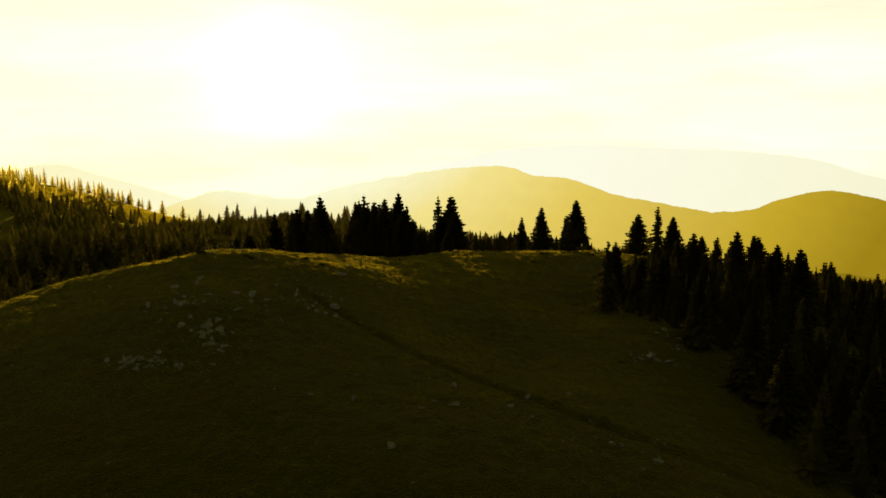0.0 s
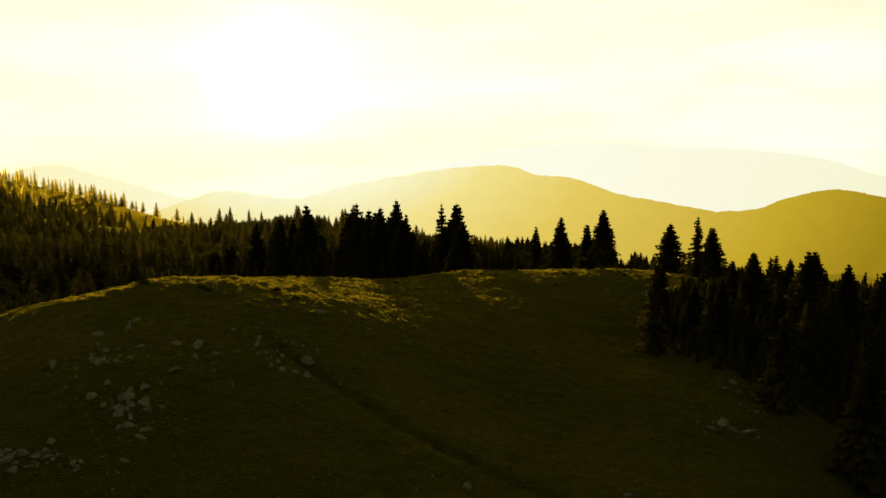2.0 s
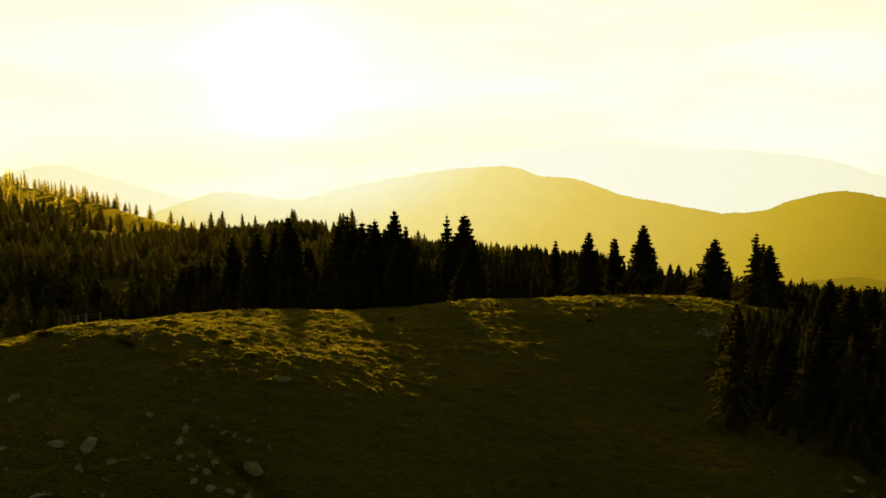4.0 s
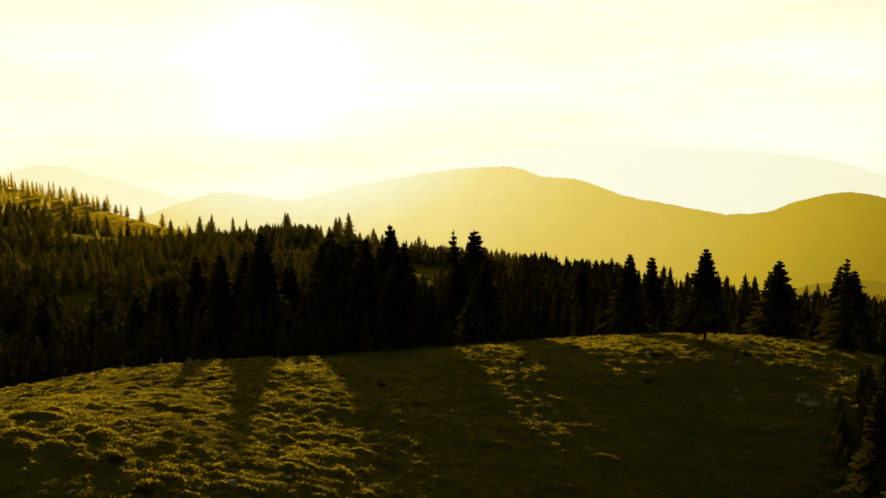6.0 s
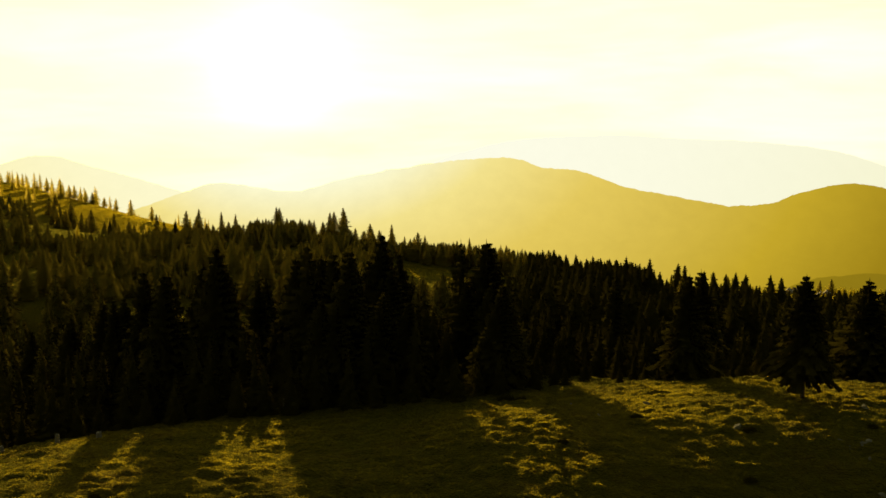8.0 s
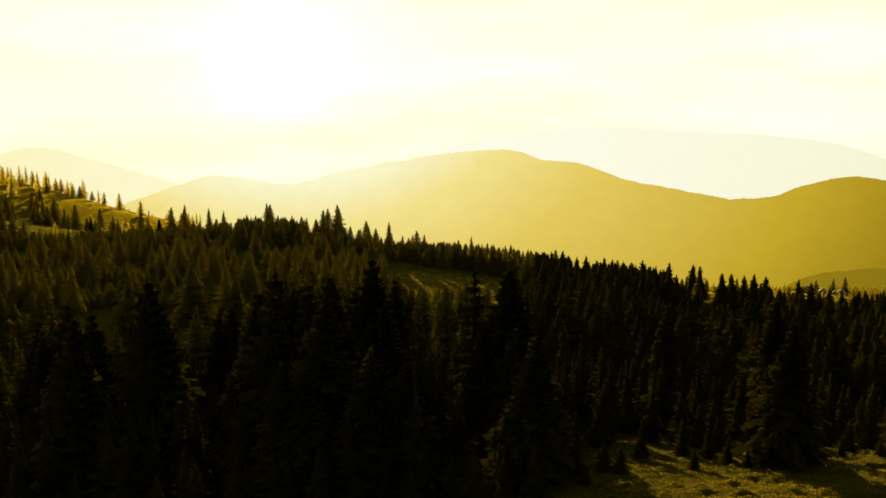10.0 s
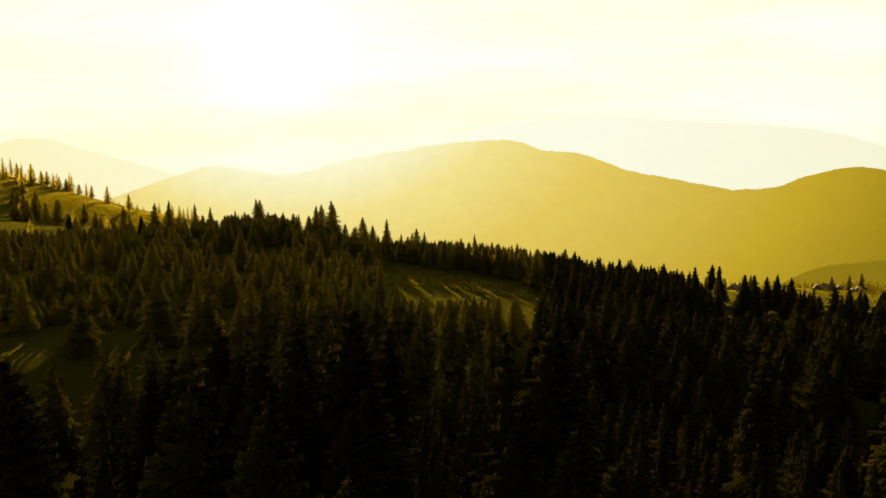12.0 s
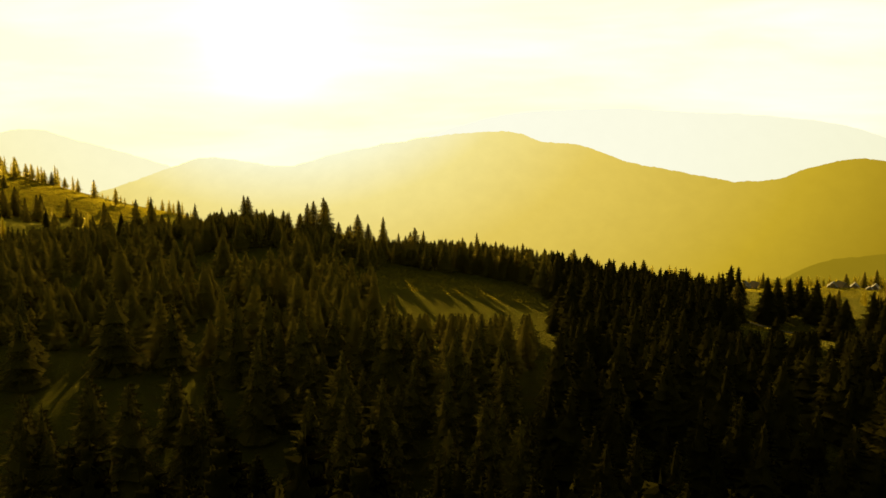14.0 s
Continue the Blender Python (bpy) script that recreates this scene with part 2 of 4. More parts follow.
# ---- ground ----
FAR_LATTICE = [[-14, -27, -37, -37, -43, -70, -84, -88, -89], [-2, -28, -47, -21, 41, -46, -95, -102, -101],
               [13, -17, -40, -43, -17, -83, -116, -120, -115], [36, 12, -5, -18, -51, -108, -143, -148, -135],
               [62, 45, 17, -48, -141, -147, -170, -173, -161], [66, 47, -18, -157, -283, -237, -217, -216, -221],
               [-5, -25, -107, -275, -387, -348, -321, -329, -354], [-173, -203, -257, -394, -501, -470, -440, -489, -555],
               [-396, -458, -502, -614, -713, -640, -593, -681, -792]]
HILL_LATTICE = [[-3.8, -8.7, -11.2, -11.6, -11.0, -9.7, -9.7, -10.1, -10.6], [-4.7, -1.6, -0.1, -0.5, 2.9, -3.2, -9.7, -12.8, -14.3],
                [-7.8, 3.1, 12.4, 9.5, 4.2, -0.4, -9.3, -14.1, -16.8], [-12.5, 4.2, 22.8, 22.1, 5.4, 10.3, -1.9, -11.4, -16.8],
                [-15.2, 3.0, 15.3, 16.9, 10.5, 14.7, 8.6, -4.0, -13.5], [-18.9, -1.9, 12.2, 18.6, 16.4, 22.5, 17.0, 1.0, -8.1],
                [-25.4, -10.0, -2.4, 7.6, 12.8, 20.0, 18.9, 6.5, -2.3], [-30.2, -10.3, -5.2, 4.1, 8.2, 7.2, 13.1, 8.6, -2.5],
                [-22.3, -7.3, -2.2, 1.3, 3.3, -0.5, 1.8, -0.1, -10.7], [-15.1, -13.8, -7.9, -6.2, -12.4, -21.8, -18.8, -14.5, -20.6]]
KNOLLS = [(-20, 262, -1.7, 14), (-110, 838, 16, 75), (48, 181, 1.0, 12), (8, 163, -2.5, 12), (-330, 1385, 14, 90), (-310, 760, -13, 90), (-350, 1050, -18, 90), (-600, 1330, 11, 90), (-430, 1315, 6, 50), (174, 736, -7, 40), (403, 1140, 7, 60), (-415, 1318, -10.0, 38)]    # x, y, height, reach
KNOLLS += [(-74, 158, -0.8, 10), (-61, 158, -0.6, 10), (-22, 158, -0.3, 10), (-74, 172, -1.6, 10), (-48, 172, -1.8, 10), (-35, 172, -0.3, 10), (-22, 172, -0.3, 10), (-74, 186, 1.6, 10), (-61, 186, -0.6, 10),
           (-48, 186, 0.3, 10), (-35, 186, -1.1, 10), (-22, 186, 0.9, 10), (-74, 200, -4.1, 10), (-61, 200, 1.3, 10), (-48, 200, 0.5, 10), (-35, 200, 0.6, 10)]
KNOLLS += [(4, 205, 0.4, 9), (17, 205, 0.2, 9), (30, 205, -1.6, 9), (34, 187, -1.3, 9), (43, 205, -0.5, 9), (4, 219, 0.6, 9), (17, 219, 0.5, 9), (30, 219, -1.0, 9), (43, 219, -0.5, 9), (4, 233, 0.4, 9), (30, 233, -0.7, 9),
           (43, 233, -0.5, 9), (4, 247, 0.5, 9), (17, 247, 0.4, 9), (30, 247, -0.6, 9), (43, 247, -0.5, 9), (56, 247, -0.2, 9), (4, 261, 1.3, 9), (17, 261, 0.4, 9), (30, 261, 0.4, 9), (56, 261, -0.7, 9)]


def spline_weights(u, count):
    d = np.abs(u[:, None] - np.arange(count)[None, :])
    return np.where(d < 1, 2 / 3 - d * d + d ** 3 / 2, np.where(d < 2, np.clip(2 - d, 0, 2) ** 3 / 6, 0))


def height(x, y):
    """The lie of the land, for arrays of places."""
    x, y = np.atleast_1d(np.asarray(x, float)), np.atleast_1d(np.asarray(y, float))
    xc, yc = np.clip(x, -1250, 1250), np.clip(y, 20, 2500)
    far = np.einsum("nj,ni,ji->n", spline_weights((yc + 300) / 375, 9), spline_weights((xc + 1500) / 375, 9), np.array(FAR_LATTICE, float))
    hill = np.einsum("nj,ni,ji->n", spline_weights((y - 60) / 40, 10), spline_weights((x + 150) / 40, 9), np.array(HILL_LATTICE))
    z = far + hill - np.clip(y - 2500, 0, 2500) * 0.12
    for kx, ky, rise, reach in KNOLLS:
        z += rise * np.exp(-((x - kx) ** 2 + (y - ky) ** 2) / (2 * reach * reach))
    return z


def mounds(px, py):
    """Rounded tussocks with narrow creases between them, 0 in a crease and about 0.5 on top."""
    v = Vector((px * 0.42, py * 0.54, 3.1))
    return abs(noise.noise(v)) + 0.5 * abs(noise.noise(v * 2.1))


def hummocks(x, y):
    """Tussocks and cattle steps on the pasture, up to half a metre."""
    out = np.zeros(len(x))
    for k, (px, py) in enumerate(zip(x, y)):
        near = max(0.0, 1 - math.hypot(px / 190, (py - 220) / 210))
        if near > 0:
            out[k] = min(1, near * 3) * (0.32 * noise.noise(Vector((px * 0.16, py * 0.20, 3.1))) + 0.76 * mounds(px, py) - 0.17)
    return out


def track_dip(x, y):
    """A worn footpath that runs aslant down the near slope."""
    line = 157 - 0.95 * (x + 18) + 0.004 * (x + 18) ** 2
    return -0.75 * np.exp(-((y - line) / 1.5) ** 2) * (np.abs(x - 15) < 45)


def spread(start, stop, step, grow, limit):
    """Grid lines at an even step from start to stop, then wider and wider out to the limit."""
    rows, at = list(np.arange(start, stop, step)), stop
    while at < limit:
        rows.append(at)
        step *= grow
        at += step
    return rows + [limit]


sheet = []      # the ground's grid lines and heights, for what grows on it


def on_sheet(x, y):
    """Height of the ground mesh itself at arrays of places."""
    xs, ys, gz = sheet
    i, j = np.clip(np.searchsorted(xs, x) - 1, 0, len(xs) - 2), np.clip(np.searchsorted(ys, y) - 1, 0, len(ys) - 2)
    u, v = (x - xs[i]) / (xs[i + 1] - xs[i]), (y - ys[j]) / (ys[j + 1] - ys[j])
    return (gz[j, i] * (1 - u) + gz[j, i + 1] * u) * (1 - v) + (gz[j + 1, i] * (1 - u) + gz[j + 1, i + 1] * u) * v


def ground():
    right = spread(0, 72, 0.6, 1.07, 4200)
    xs = np.array([-v for v in reversed(spread(0.6, 80, 0.6, 1.06, 4200))] + right)
    ys = np.array([-600, -300, -150, -60, 0, 30, 60] + list(np.arange(80, 150, 0.95)) + spread(150, 296, 0.6, 1.025, 5000))
    gx, gy = (a.ravel() for a in np.meshgrid(xs, ys))
    gz = height(gx, gy) + hummocks(gx, gy) + track_dip(gx, gy)
    sheet.extend((xs, ys, gz.reshape(len(ys), len(xs))))
    nx, ny = len(xs), len(ys)
    me = bpy.data.meshes.new("ground")
    j, i = (a.ravel() for a in np.meshgrid(np.arange(ny - 1), np.arange(nx - 1), indexing="ij"))
    a = j * nx + i
    quads = np.stack([a, a + 1, a + nx + 1, a + nx], 1)
    fill_mesh(me, np.stack([gx, gy, gz], 1), quads)
    me.materials.append(GRASS)
    me.shade_smooth()
    return tagged(new("ground", me), "hummocky alpine pasture of short dry grass, falling away into wooded valleys", "ground", kind="structure")


def fill_mesh(me, verts, faces, normals=None):
    """Vertices and equal-sided faces from arrays, with the direction each vertex shades by, where it is given."""
    sides = faces.shape[1]
    me.vertices.add(len(verts))
    me.vertices.foreach_set("co", np.ascontiguousarray(verts, dtype=np.float32).ravel())
    me.loops.add(faces.size)
    me.loops.foreach_set("vertex_index", np.ascontiguousarray(faces, dtype=np.int32).ravel())
    me.polygons.add(len(faces))
    me.polygons.foreach_set("loop_start", np.arange(0, faces.size, sides, dtype=np.int32))
    me.update(calc_edges=True)
    me.validate()
    if normals is not None:
        me.shade_smooth()
        me.attributes.new("custom_normal", "FLOAT_VECTOR", "POINT").data.foreach_set("vector", np.ascontiguousarray(normals, dtype=np.float32).ravel())


def stuff(name, verts, faces, mat, label, category, normals=None):
    me = bpy.data.meshes.new(name)
    fill_mesh(me, verts, faces, normals)
    me.materials.append(mat)
    return tagged(new(name, me), label, category, kind="stuff")


ground()

# ---- far ridges ----


def ridge(name, label, y, profile, foot, mat, rough, seed):
    """A mountain: a skyline that dips and rises, with a long front slope, a rounded crest and a back slope."""
    px, pz = np.array([p[0] for p in profile], float), np.array([p[1] for p in profile], float)
    xs = np.arange(px[0], px[-1], 12.0)
    slope = np.gradient(pz, px)
    k = np.clip(np.searchsorted(px, xs, "right") - 1, 0, len(px) - 2)
    span = px[k + 1] - px[k]
    u = (xs - px[k]) / span
    top = (2 * u ** 3 - 3 * u ** 2 + 1) * pz[k] + (u ** 3 - 2 * u ** 2 + u) * span * slope[k] + (3 * u ** 2 - 2 * u ** 3) * pz[k + 1] + (u ** 3 - u ** 2) * span * slope[k + 1]
    top = top + np.array([rough * (noise.noise(Vector((x * 0.012, seed, 0))) + 0.6 * noise.noise(Vector((x * 0.05, seed, 5))) + 0.35 * abs(noise.noise(Vector((x * 0.21, seed, 9))))) for x in xs])
    verts, rows = [], [(-900, 0.0), (-700, 0.16), (-450, 0.42), (-250, 0.68), (-110, 0.88), (-40, 0.975), (0, 1.0), (40, 0.96), (90, 0.8)]
    for dy, share in rows:
        for x, z in zip(xs, top):
            lump = 0 if share in (0.0, 1.0) else 25 * noise.noise(Vector((x * 0.004, dy * 0.004, seed)))
            verts.append((x, y + dy, foot + (z - foot) * share + lump))
    n = len(xs)
    j, i = (a.ravel() for a in np.meshgrid(np.arange(len(rows) - 1), np.arange(n - 1), indexing="ij"))
    a = j * n + i
    me = bpy.data.meshes.new(name)
    fill_mesh(me, np.array(verts), np.stack([a, a + 1, a + n + 1, a + n], 1))
    me.materials.append(mat)
    me.shade_smooth()
    tagged(new(name, me), label, "mountain", kind="structure")


# haze light painted into the ridges, from under the sun outward
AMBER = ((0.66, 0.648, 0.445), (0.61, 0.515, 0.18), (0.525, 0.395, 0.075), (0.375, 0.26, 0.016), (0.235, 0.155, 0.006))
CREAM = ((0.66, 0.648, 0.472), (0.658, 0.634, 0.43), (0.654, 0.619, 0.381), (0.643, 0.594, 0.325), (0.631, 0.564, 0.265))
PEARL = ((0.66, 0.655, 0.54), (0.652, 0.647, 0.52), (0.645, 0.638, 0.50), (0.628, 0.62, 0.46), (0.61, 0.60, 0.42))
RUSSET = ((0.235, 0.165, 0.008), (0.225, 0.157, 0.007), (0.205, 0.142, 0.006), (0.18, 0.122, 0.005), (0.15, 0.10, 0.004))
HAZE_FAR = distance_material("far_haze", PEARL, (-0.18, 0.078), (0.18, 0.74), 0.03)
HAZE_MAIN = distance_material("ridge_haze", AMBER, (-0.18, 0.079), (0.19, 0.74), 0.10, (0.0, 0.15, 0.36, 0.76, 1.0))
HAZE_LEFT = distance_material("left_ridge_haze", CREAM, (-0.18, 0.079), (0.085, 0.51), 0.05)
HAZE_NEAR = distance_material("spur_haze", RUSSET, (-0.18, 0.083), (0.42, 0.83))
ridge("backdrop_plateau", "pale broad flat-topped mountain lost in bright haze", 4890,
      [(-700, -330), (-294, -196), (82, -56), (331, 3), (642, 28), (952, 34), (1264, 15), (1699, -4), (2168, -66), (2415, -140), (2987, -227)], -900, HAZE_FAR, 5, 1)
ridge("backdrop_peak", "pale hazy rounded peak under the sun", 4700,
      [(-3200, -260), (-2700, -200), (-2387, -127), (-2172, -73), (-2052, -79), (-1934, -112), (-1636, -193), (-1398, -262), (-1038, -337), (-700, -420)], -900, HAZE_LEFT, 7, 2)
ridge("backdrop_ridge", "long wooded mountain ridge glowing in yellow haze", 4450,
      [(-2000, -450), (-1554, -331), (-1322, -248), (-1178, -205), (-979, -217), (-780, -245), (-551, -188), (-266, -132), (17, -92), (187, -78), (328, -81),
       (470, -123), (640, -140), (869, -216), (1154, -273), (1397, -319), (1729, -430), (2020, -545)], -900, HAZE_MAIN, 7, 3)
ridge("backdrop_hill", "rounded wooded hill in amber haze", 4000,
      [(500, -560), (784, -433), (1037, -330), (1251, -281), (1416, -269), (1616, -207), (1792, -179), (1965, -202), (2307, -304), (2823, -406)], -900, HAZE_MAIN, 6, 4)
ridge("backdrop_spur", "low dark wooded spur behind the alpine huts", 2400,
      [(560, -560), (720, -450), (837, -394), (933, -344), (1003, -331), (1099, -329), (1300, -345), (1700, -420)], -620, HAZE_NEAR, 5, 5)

# ---- spruces ----


def crown_arrays(rnd, tall, wide, boughs, twigs, ragged, fat=1.0, clear=0.0, core=0.5, whorls=0, lift=18.0):
    """A spruce crown: drooping boughs all the way up the stem; each bough is a spine with hanging side twigs."""
    verts = []

    def tri(a, b, c):
        verts.extend((a, b, c))

    low = tall * (rnd.uniform(0.04, 0.09) + clear)
    lump = Vector((rnd.uniform(0, 50), rnd.uniform(0, 50), 0))
    for w in range(boughs):
        f = min(0.985, (w + rnd.random()) / boughs)
        f = 1 - (1 - f) ** 0.8
        if whorls:      # boughs spring in tiers, with notches between
            f = min(0.985, (math.floor(f * whorls) + 0.3 * rnd.random()) / whorls)
        z0 = low + (tall - low) * f
        turn = w * 2.39996 + rnd.uniform(-0.5, 0.5)
        c, s = math.cos(turn), math.sin(turn)
        uneven = 1 + 0.55 * ragged * noise.noise(lump + Vector((c * 1.2, s * 1.2, z0 * 0.45)))
        long = (wide * (1 - f) ** 0.98 * (0.5 + 3.6 * f if f < 0.14 else 1) + 0.10 + 0.05 * wide) * uneven * (1 + 0.5 * ragged * (rnd.random() - 0.6))
        droop = long * (0.46 - 0.85 * f + 0.25 * rnd.random())
        gap = tall * 0.055

        def place(u, side, down):
            r = long * u
            return (c * r - s * side, s * r + c * side, z0 - droop * u * u + 0.2 * long * max(0, u - 0.6) - down)

        half = (0.15 * long + 0.10) * fat
        tri(place(0, -half * 0.4, -gap * 0.3), place(0, half * 0.4, gap * 0.4), place(1, 0, 0))
        for q in range(twigs):
            u = (q + 0.5 + 0.6 * rnd.random()) / (twigs + 0.4)
            span = half * (1.7 - 1.0 * u) * (0.7 + 0.6 * rnd.random())
            hang = gap * (0.4 + 0.8 * rnd.random()) * (1.15 - 0.4 * u) * min(1, long)
            tri(place(max(0, u - 0.32), 0, -0.05), place(u + 0.06, span, hang * 0.5), place(min(1, u + 0.12), 0, 0.02))
            tri(place(max(0, u - 0.32), 0, -0.05), place(min(1, u + 0.12), 0, 0.02), place(u + 0.06, -span, hang * 0.5))
            tri(place(max(0, u - 0.22), 0.05, 0), place(min(1, u + 0.10), -0.05, 0), place(u - 0.03, 0, hang))
    tiers = 8       # the dense inner crown: skirts that overlap like tiles
    for k in range(tiers):
        f0, f1 = k / tiers, min(0.99, (k + 1.9) / tiers)
        sides, spin = 9, rnd.uniform(0, 6.28)
        ring = [wide * core * (1 - f0) * rnd.uniform(0.6, 1.3) for _ in range(sides)]
        foot = [low + (tall - low) * (f0 + rnd.uniform(-0.05, 0.03)) for _ in range(sides)]
        edge = [(r * math.cos(spin + 6.283 * q / sides), r * math.sin(spin + 6.283 * q / sides), z) for q, (r, z) in enumerate(zip(ring, foot))]
        for q in range(sides):
            tri(edge[q], edge[(q + 1) % sides], (0, 0, low + (tall - low) * f1))
    for k in range(3):      # the leading shoot
        a = 2.1 * k
        tri((0.2 * math.cos(a), 0.2 * math.sin(a), tall - 1.5), (0.2 * math.cos(a + 2.1), 0.2 * math.sin(a + 2.1), tall - 1.5), (0, 0, tall + 0.3))
    return dressed(np.array(verts), lift)


def dressed(verts, lift):
    """Turns every spray outward and rounds its shading towards the whole crown's, as a mass of needles shades."""
    t = verts.reshape(-1, 3, 3)
    flat = np.cross(t[:, 1] - t[:, 0], t[:, 2] - t[:, 0])
    flat /= np.linalg.norm(flat, axis=1)[:, None] + 1e-9
    mid = t.mean(1)
    out = mid * (1, 1, 0)
    reach = np.linalg.norm(out, axis=1)[:, None]
    out = out / (reach + 1e-6) + (0, 0, lift)
    inward = (flat * out).sum(1) < 0
    t[inward] = t[inward][:, ::-1]
    flat[inward] *= -1
    shade = 0.95 * out / np.linalg.norm(out, axis=1)[:, None] + 0.05 * flat
    shade /= np.linalg.norm(shade, axis=1)[:, None]
    return t.reshape(-1, 3), np.arange(len(t) * 3).reshape(-1, 3), np.repeat(shade, 3, axis=0)


def crown_mesh(mat, *how):
    me = bpy.data.meshes.new("crown")
    fill_mesh(me, *crown_arrays(*how))
    me.materials.append(mat)
    return me


def trunk_mesh(rnd, tall, girth):
    verts, faces, sides = [], [], 8
    rings = [(-0.5, 1.5), (0.0, 1.35), (0.5, 1.05), (tall * 0.25, 0.85), (tall * 0.6, 0.5), (tall * 0.97, 0.06)]
    bend = (rnd.random() - 0.5) * 0.2, (rnd.random() - 0.5) * 0.2
    for z, r in rings:
        for k in range(sides):
            a = 2 * math.pi * k / sides
            g = girth * r * (1 + 0.10 * math.sin(a * 3 + z))
            verts.append((g * math.cos(a) + bend[0] * math.sin(z * 3.1 / tall), g * math.sin(a) + bend[1] * math.sin(z * 3.1 / tall), z))
    for j in range(len(rings) - 1):
        for k in range(sides):
            a, b = j * sides + k, j * sides + (k + 1) % sides
            faces.append((a, b, b + sides, a + sides))
    me = bpy.data.meshes.new("trunk")
    fill_mesh(me, np.array(verts), np.array(faces))
    me.materials.append(BARK)
    me.shade_smooth()
    return me


def spruce_model(seed, tall, wide, boughs, twigs, ragged, girth, label, mat=None, fat=0.85, clear=0.0, core=0.3, whorls=22, lift=18.0):
    rnd = random.Random(seed)
    ob = tagged(new("spruce"), label, "tree", "spruces of the pasture and wood edge")
    for name, me in (("trunk", trunk_mesh(rnd, tall, girth)), ("crown", crown_mesh(mat or NEEDLE, rnd, tall, wide, boughs, twigs, ragged, fat, clear, core, whorls, lift))):
        part_ob = new(name, me)
        part_ob.parent = ob
    return ob


def plant(model, x, y, tall, model_tall, rnd, wide=1.0):
    z = float(height(x, y)[0]) - 0.15
    s = tall / model_tall
    ob = copy_thing(model, pose(x, y, z, rnd.uniform(-1.5, 1.5), rnd.uniform(-1.5, 1.5), rnd.uniform(0, 360)))
    ob.scale = (s ** 0.65 * wide, s ** 0.65 * wide, s)
    return ob


DENSE = [spruce_model(k, 16.0, w, 330, 4, r, 0.26, "tall dark spruce with dense drooping boughs, backlit by low sun")
         for k, w, r in ((11, 4.9, 0.6), (12, 5.3, 0.75), (13, 4.2, 0.7), (14, 5.1, 0.9), (15, 4.6, 1.0))]
OPEN = [spruce_model(k, 16.0, w, 130, 4, 1.0, 0.24, "thin old spruce with ragged gappy boughs and bare upper stem") for k, w in ((21, 4.8), (22, 4.1))]
LONE = spruce_model(25, 16.0, 5.2, 330, 4, 0.8, 0.28, "broad lone spruce with a bare lower stem on the pasture", None, 0.85, 0.13)
rnd = random.Random(5)
# place east, place north, height of the tip, crown width, 1 for a gappy crown, 2 for a bare lower stem
HEROES = [(3.5, 324, 20.6, 1.15, 0), (-1.8, 323, 20.8, 0.8, 1), (-17.3, 328, 21.6, 0.9, 0), (-28.8, 311, 21.7, 1.1, 1), (-44.3, 312, 21.2, 1.0, 0),
          (-52, 305, 17.3, 0.9, 0), (-51.6, 327, 15.4, 1.0, 0)]
HEROES += [(-20.8, 303, 21.0, 1.0, 0), (-65.6, 334, 13.4, 0.9, 0), (-55.7, 321, 14.8, 1.0, 0), (-47, 353, 8.0, 1.0, 0), (-25, 341, 16.5, 1.0, 0), (-14.5, 346, 15.5, 1.0, 0)]
HEROES += [(31.6, 346, 10.9, 0.8, 0), (34.2, 300, 18.2, 0.85, 0), (50.6, 345, 11.6, 0.9, 0), (42.9, 274.8, 22.2, 0.85, 2), (72.3, 318.5, 14.3, 1.15, 0), (70.4, 281, 19.8, 0.85, 1)]
HEROES += [(80, 298, 15.0, 1.0, 0), (84.3, 314, 13.6, 0.9, 0), (65, 221, 17.3, 0.9, 0), (74, 216.5, 18.2, 0.9, 0), (105, 284, 9.4, 1.0, 0), (94, 240, 12.1, 0.9, 0)]
HEROES += [(77.7, 242, 13.9, 1.0, 1), (91.5, 219, 13.4, 1.0, 0), (-82, 361, 2.5, 0.9, 0), (-81.4, 334, 4.0, 0.9, 0), (38, 197, 18.0, 0.75, 1), (43, 212, 16.0, 0.9, 0),
           (48, 206, 13.0, 0.9, 0), (73, 260, 9.5, 0.9, 0), (78.9, 260, 12.3, 0.9, 0), (82.5, 258, 11.3, 0.8, 1), (89, 262, 10.4, 0.9, 0), (62, 225, 15.0, 0.8, 0), (94, 258, 12.8, 0.9, 0)]
HEROES += [(-119.5, 366, -4.0, 1.1, 0), (-90, 374, -1.3, 1.0, 0), (-83, 368, 1.5, 1.0, 0), (-47.5, 363, 6.5, 1.0, 0), (-108, 372, -8.0, 0.9, 0), (-72, 352, 3.5, 1.0, 0)]
# the close group on the crest and the lesser one beside it, with a lane for the sun between them
for west, east, count, low_tip, high_tip in ((-23.5, -6.0, 25, 14.0, 19.0), (6.8, 15.5, 8, 13.0, 16.5)):
    for k in range(count):
        hy = rnd.uniform(293, 338)
        hx = west + (east - west) * (k + rnd.random()) / count - (hy - 275) * 0.195
        if hx < 7 and all((hx - a) ** 2 + (hy - b) ** 2 > 6 for a, b, *_ in HEROES):
            HEROES.append((hx, hy, rnd.uniform(low_tip, high_tip), rnd.uniform(0.85, 1.1), 0))
taken = []
for hx, hy, tip, wide, gappy in HEROES:
    plant(LONE if gappy == 2 else rnd.choice(OPEN if gappy else DENSE), hx, hy, tip - float(height(hx, hy)[0]), 16.0, rnd, wide * 1.15)
    taken.append((hx, hy))


def free(x, y, gap):
    return all((x - a) ** 2 + (y - b) ** 2 > gap * gap for a, b in taken)


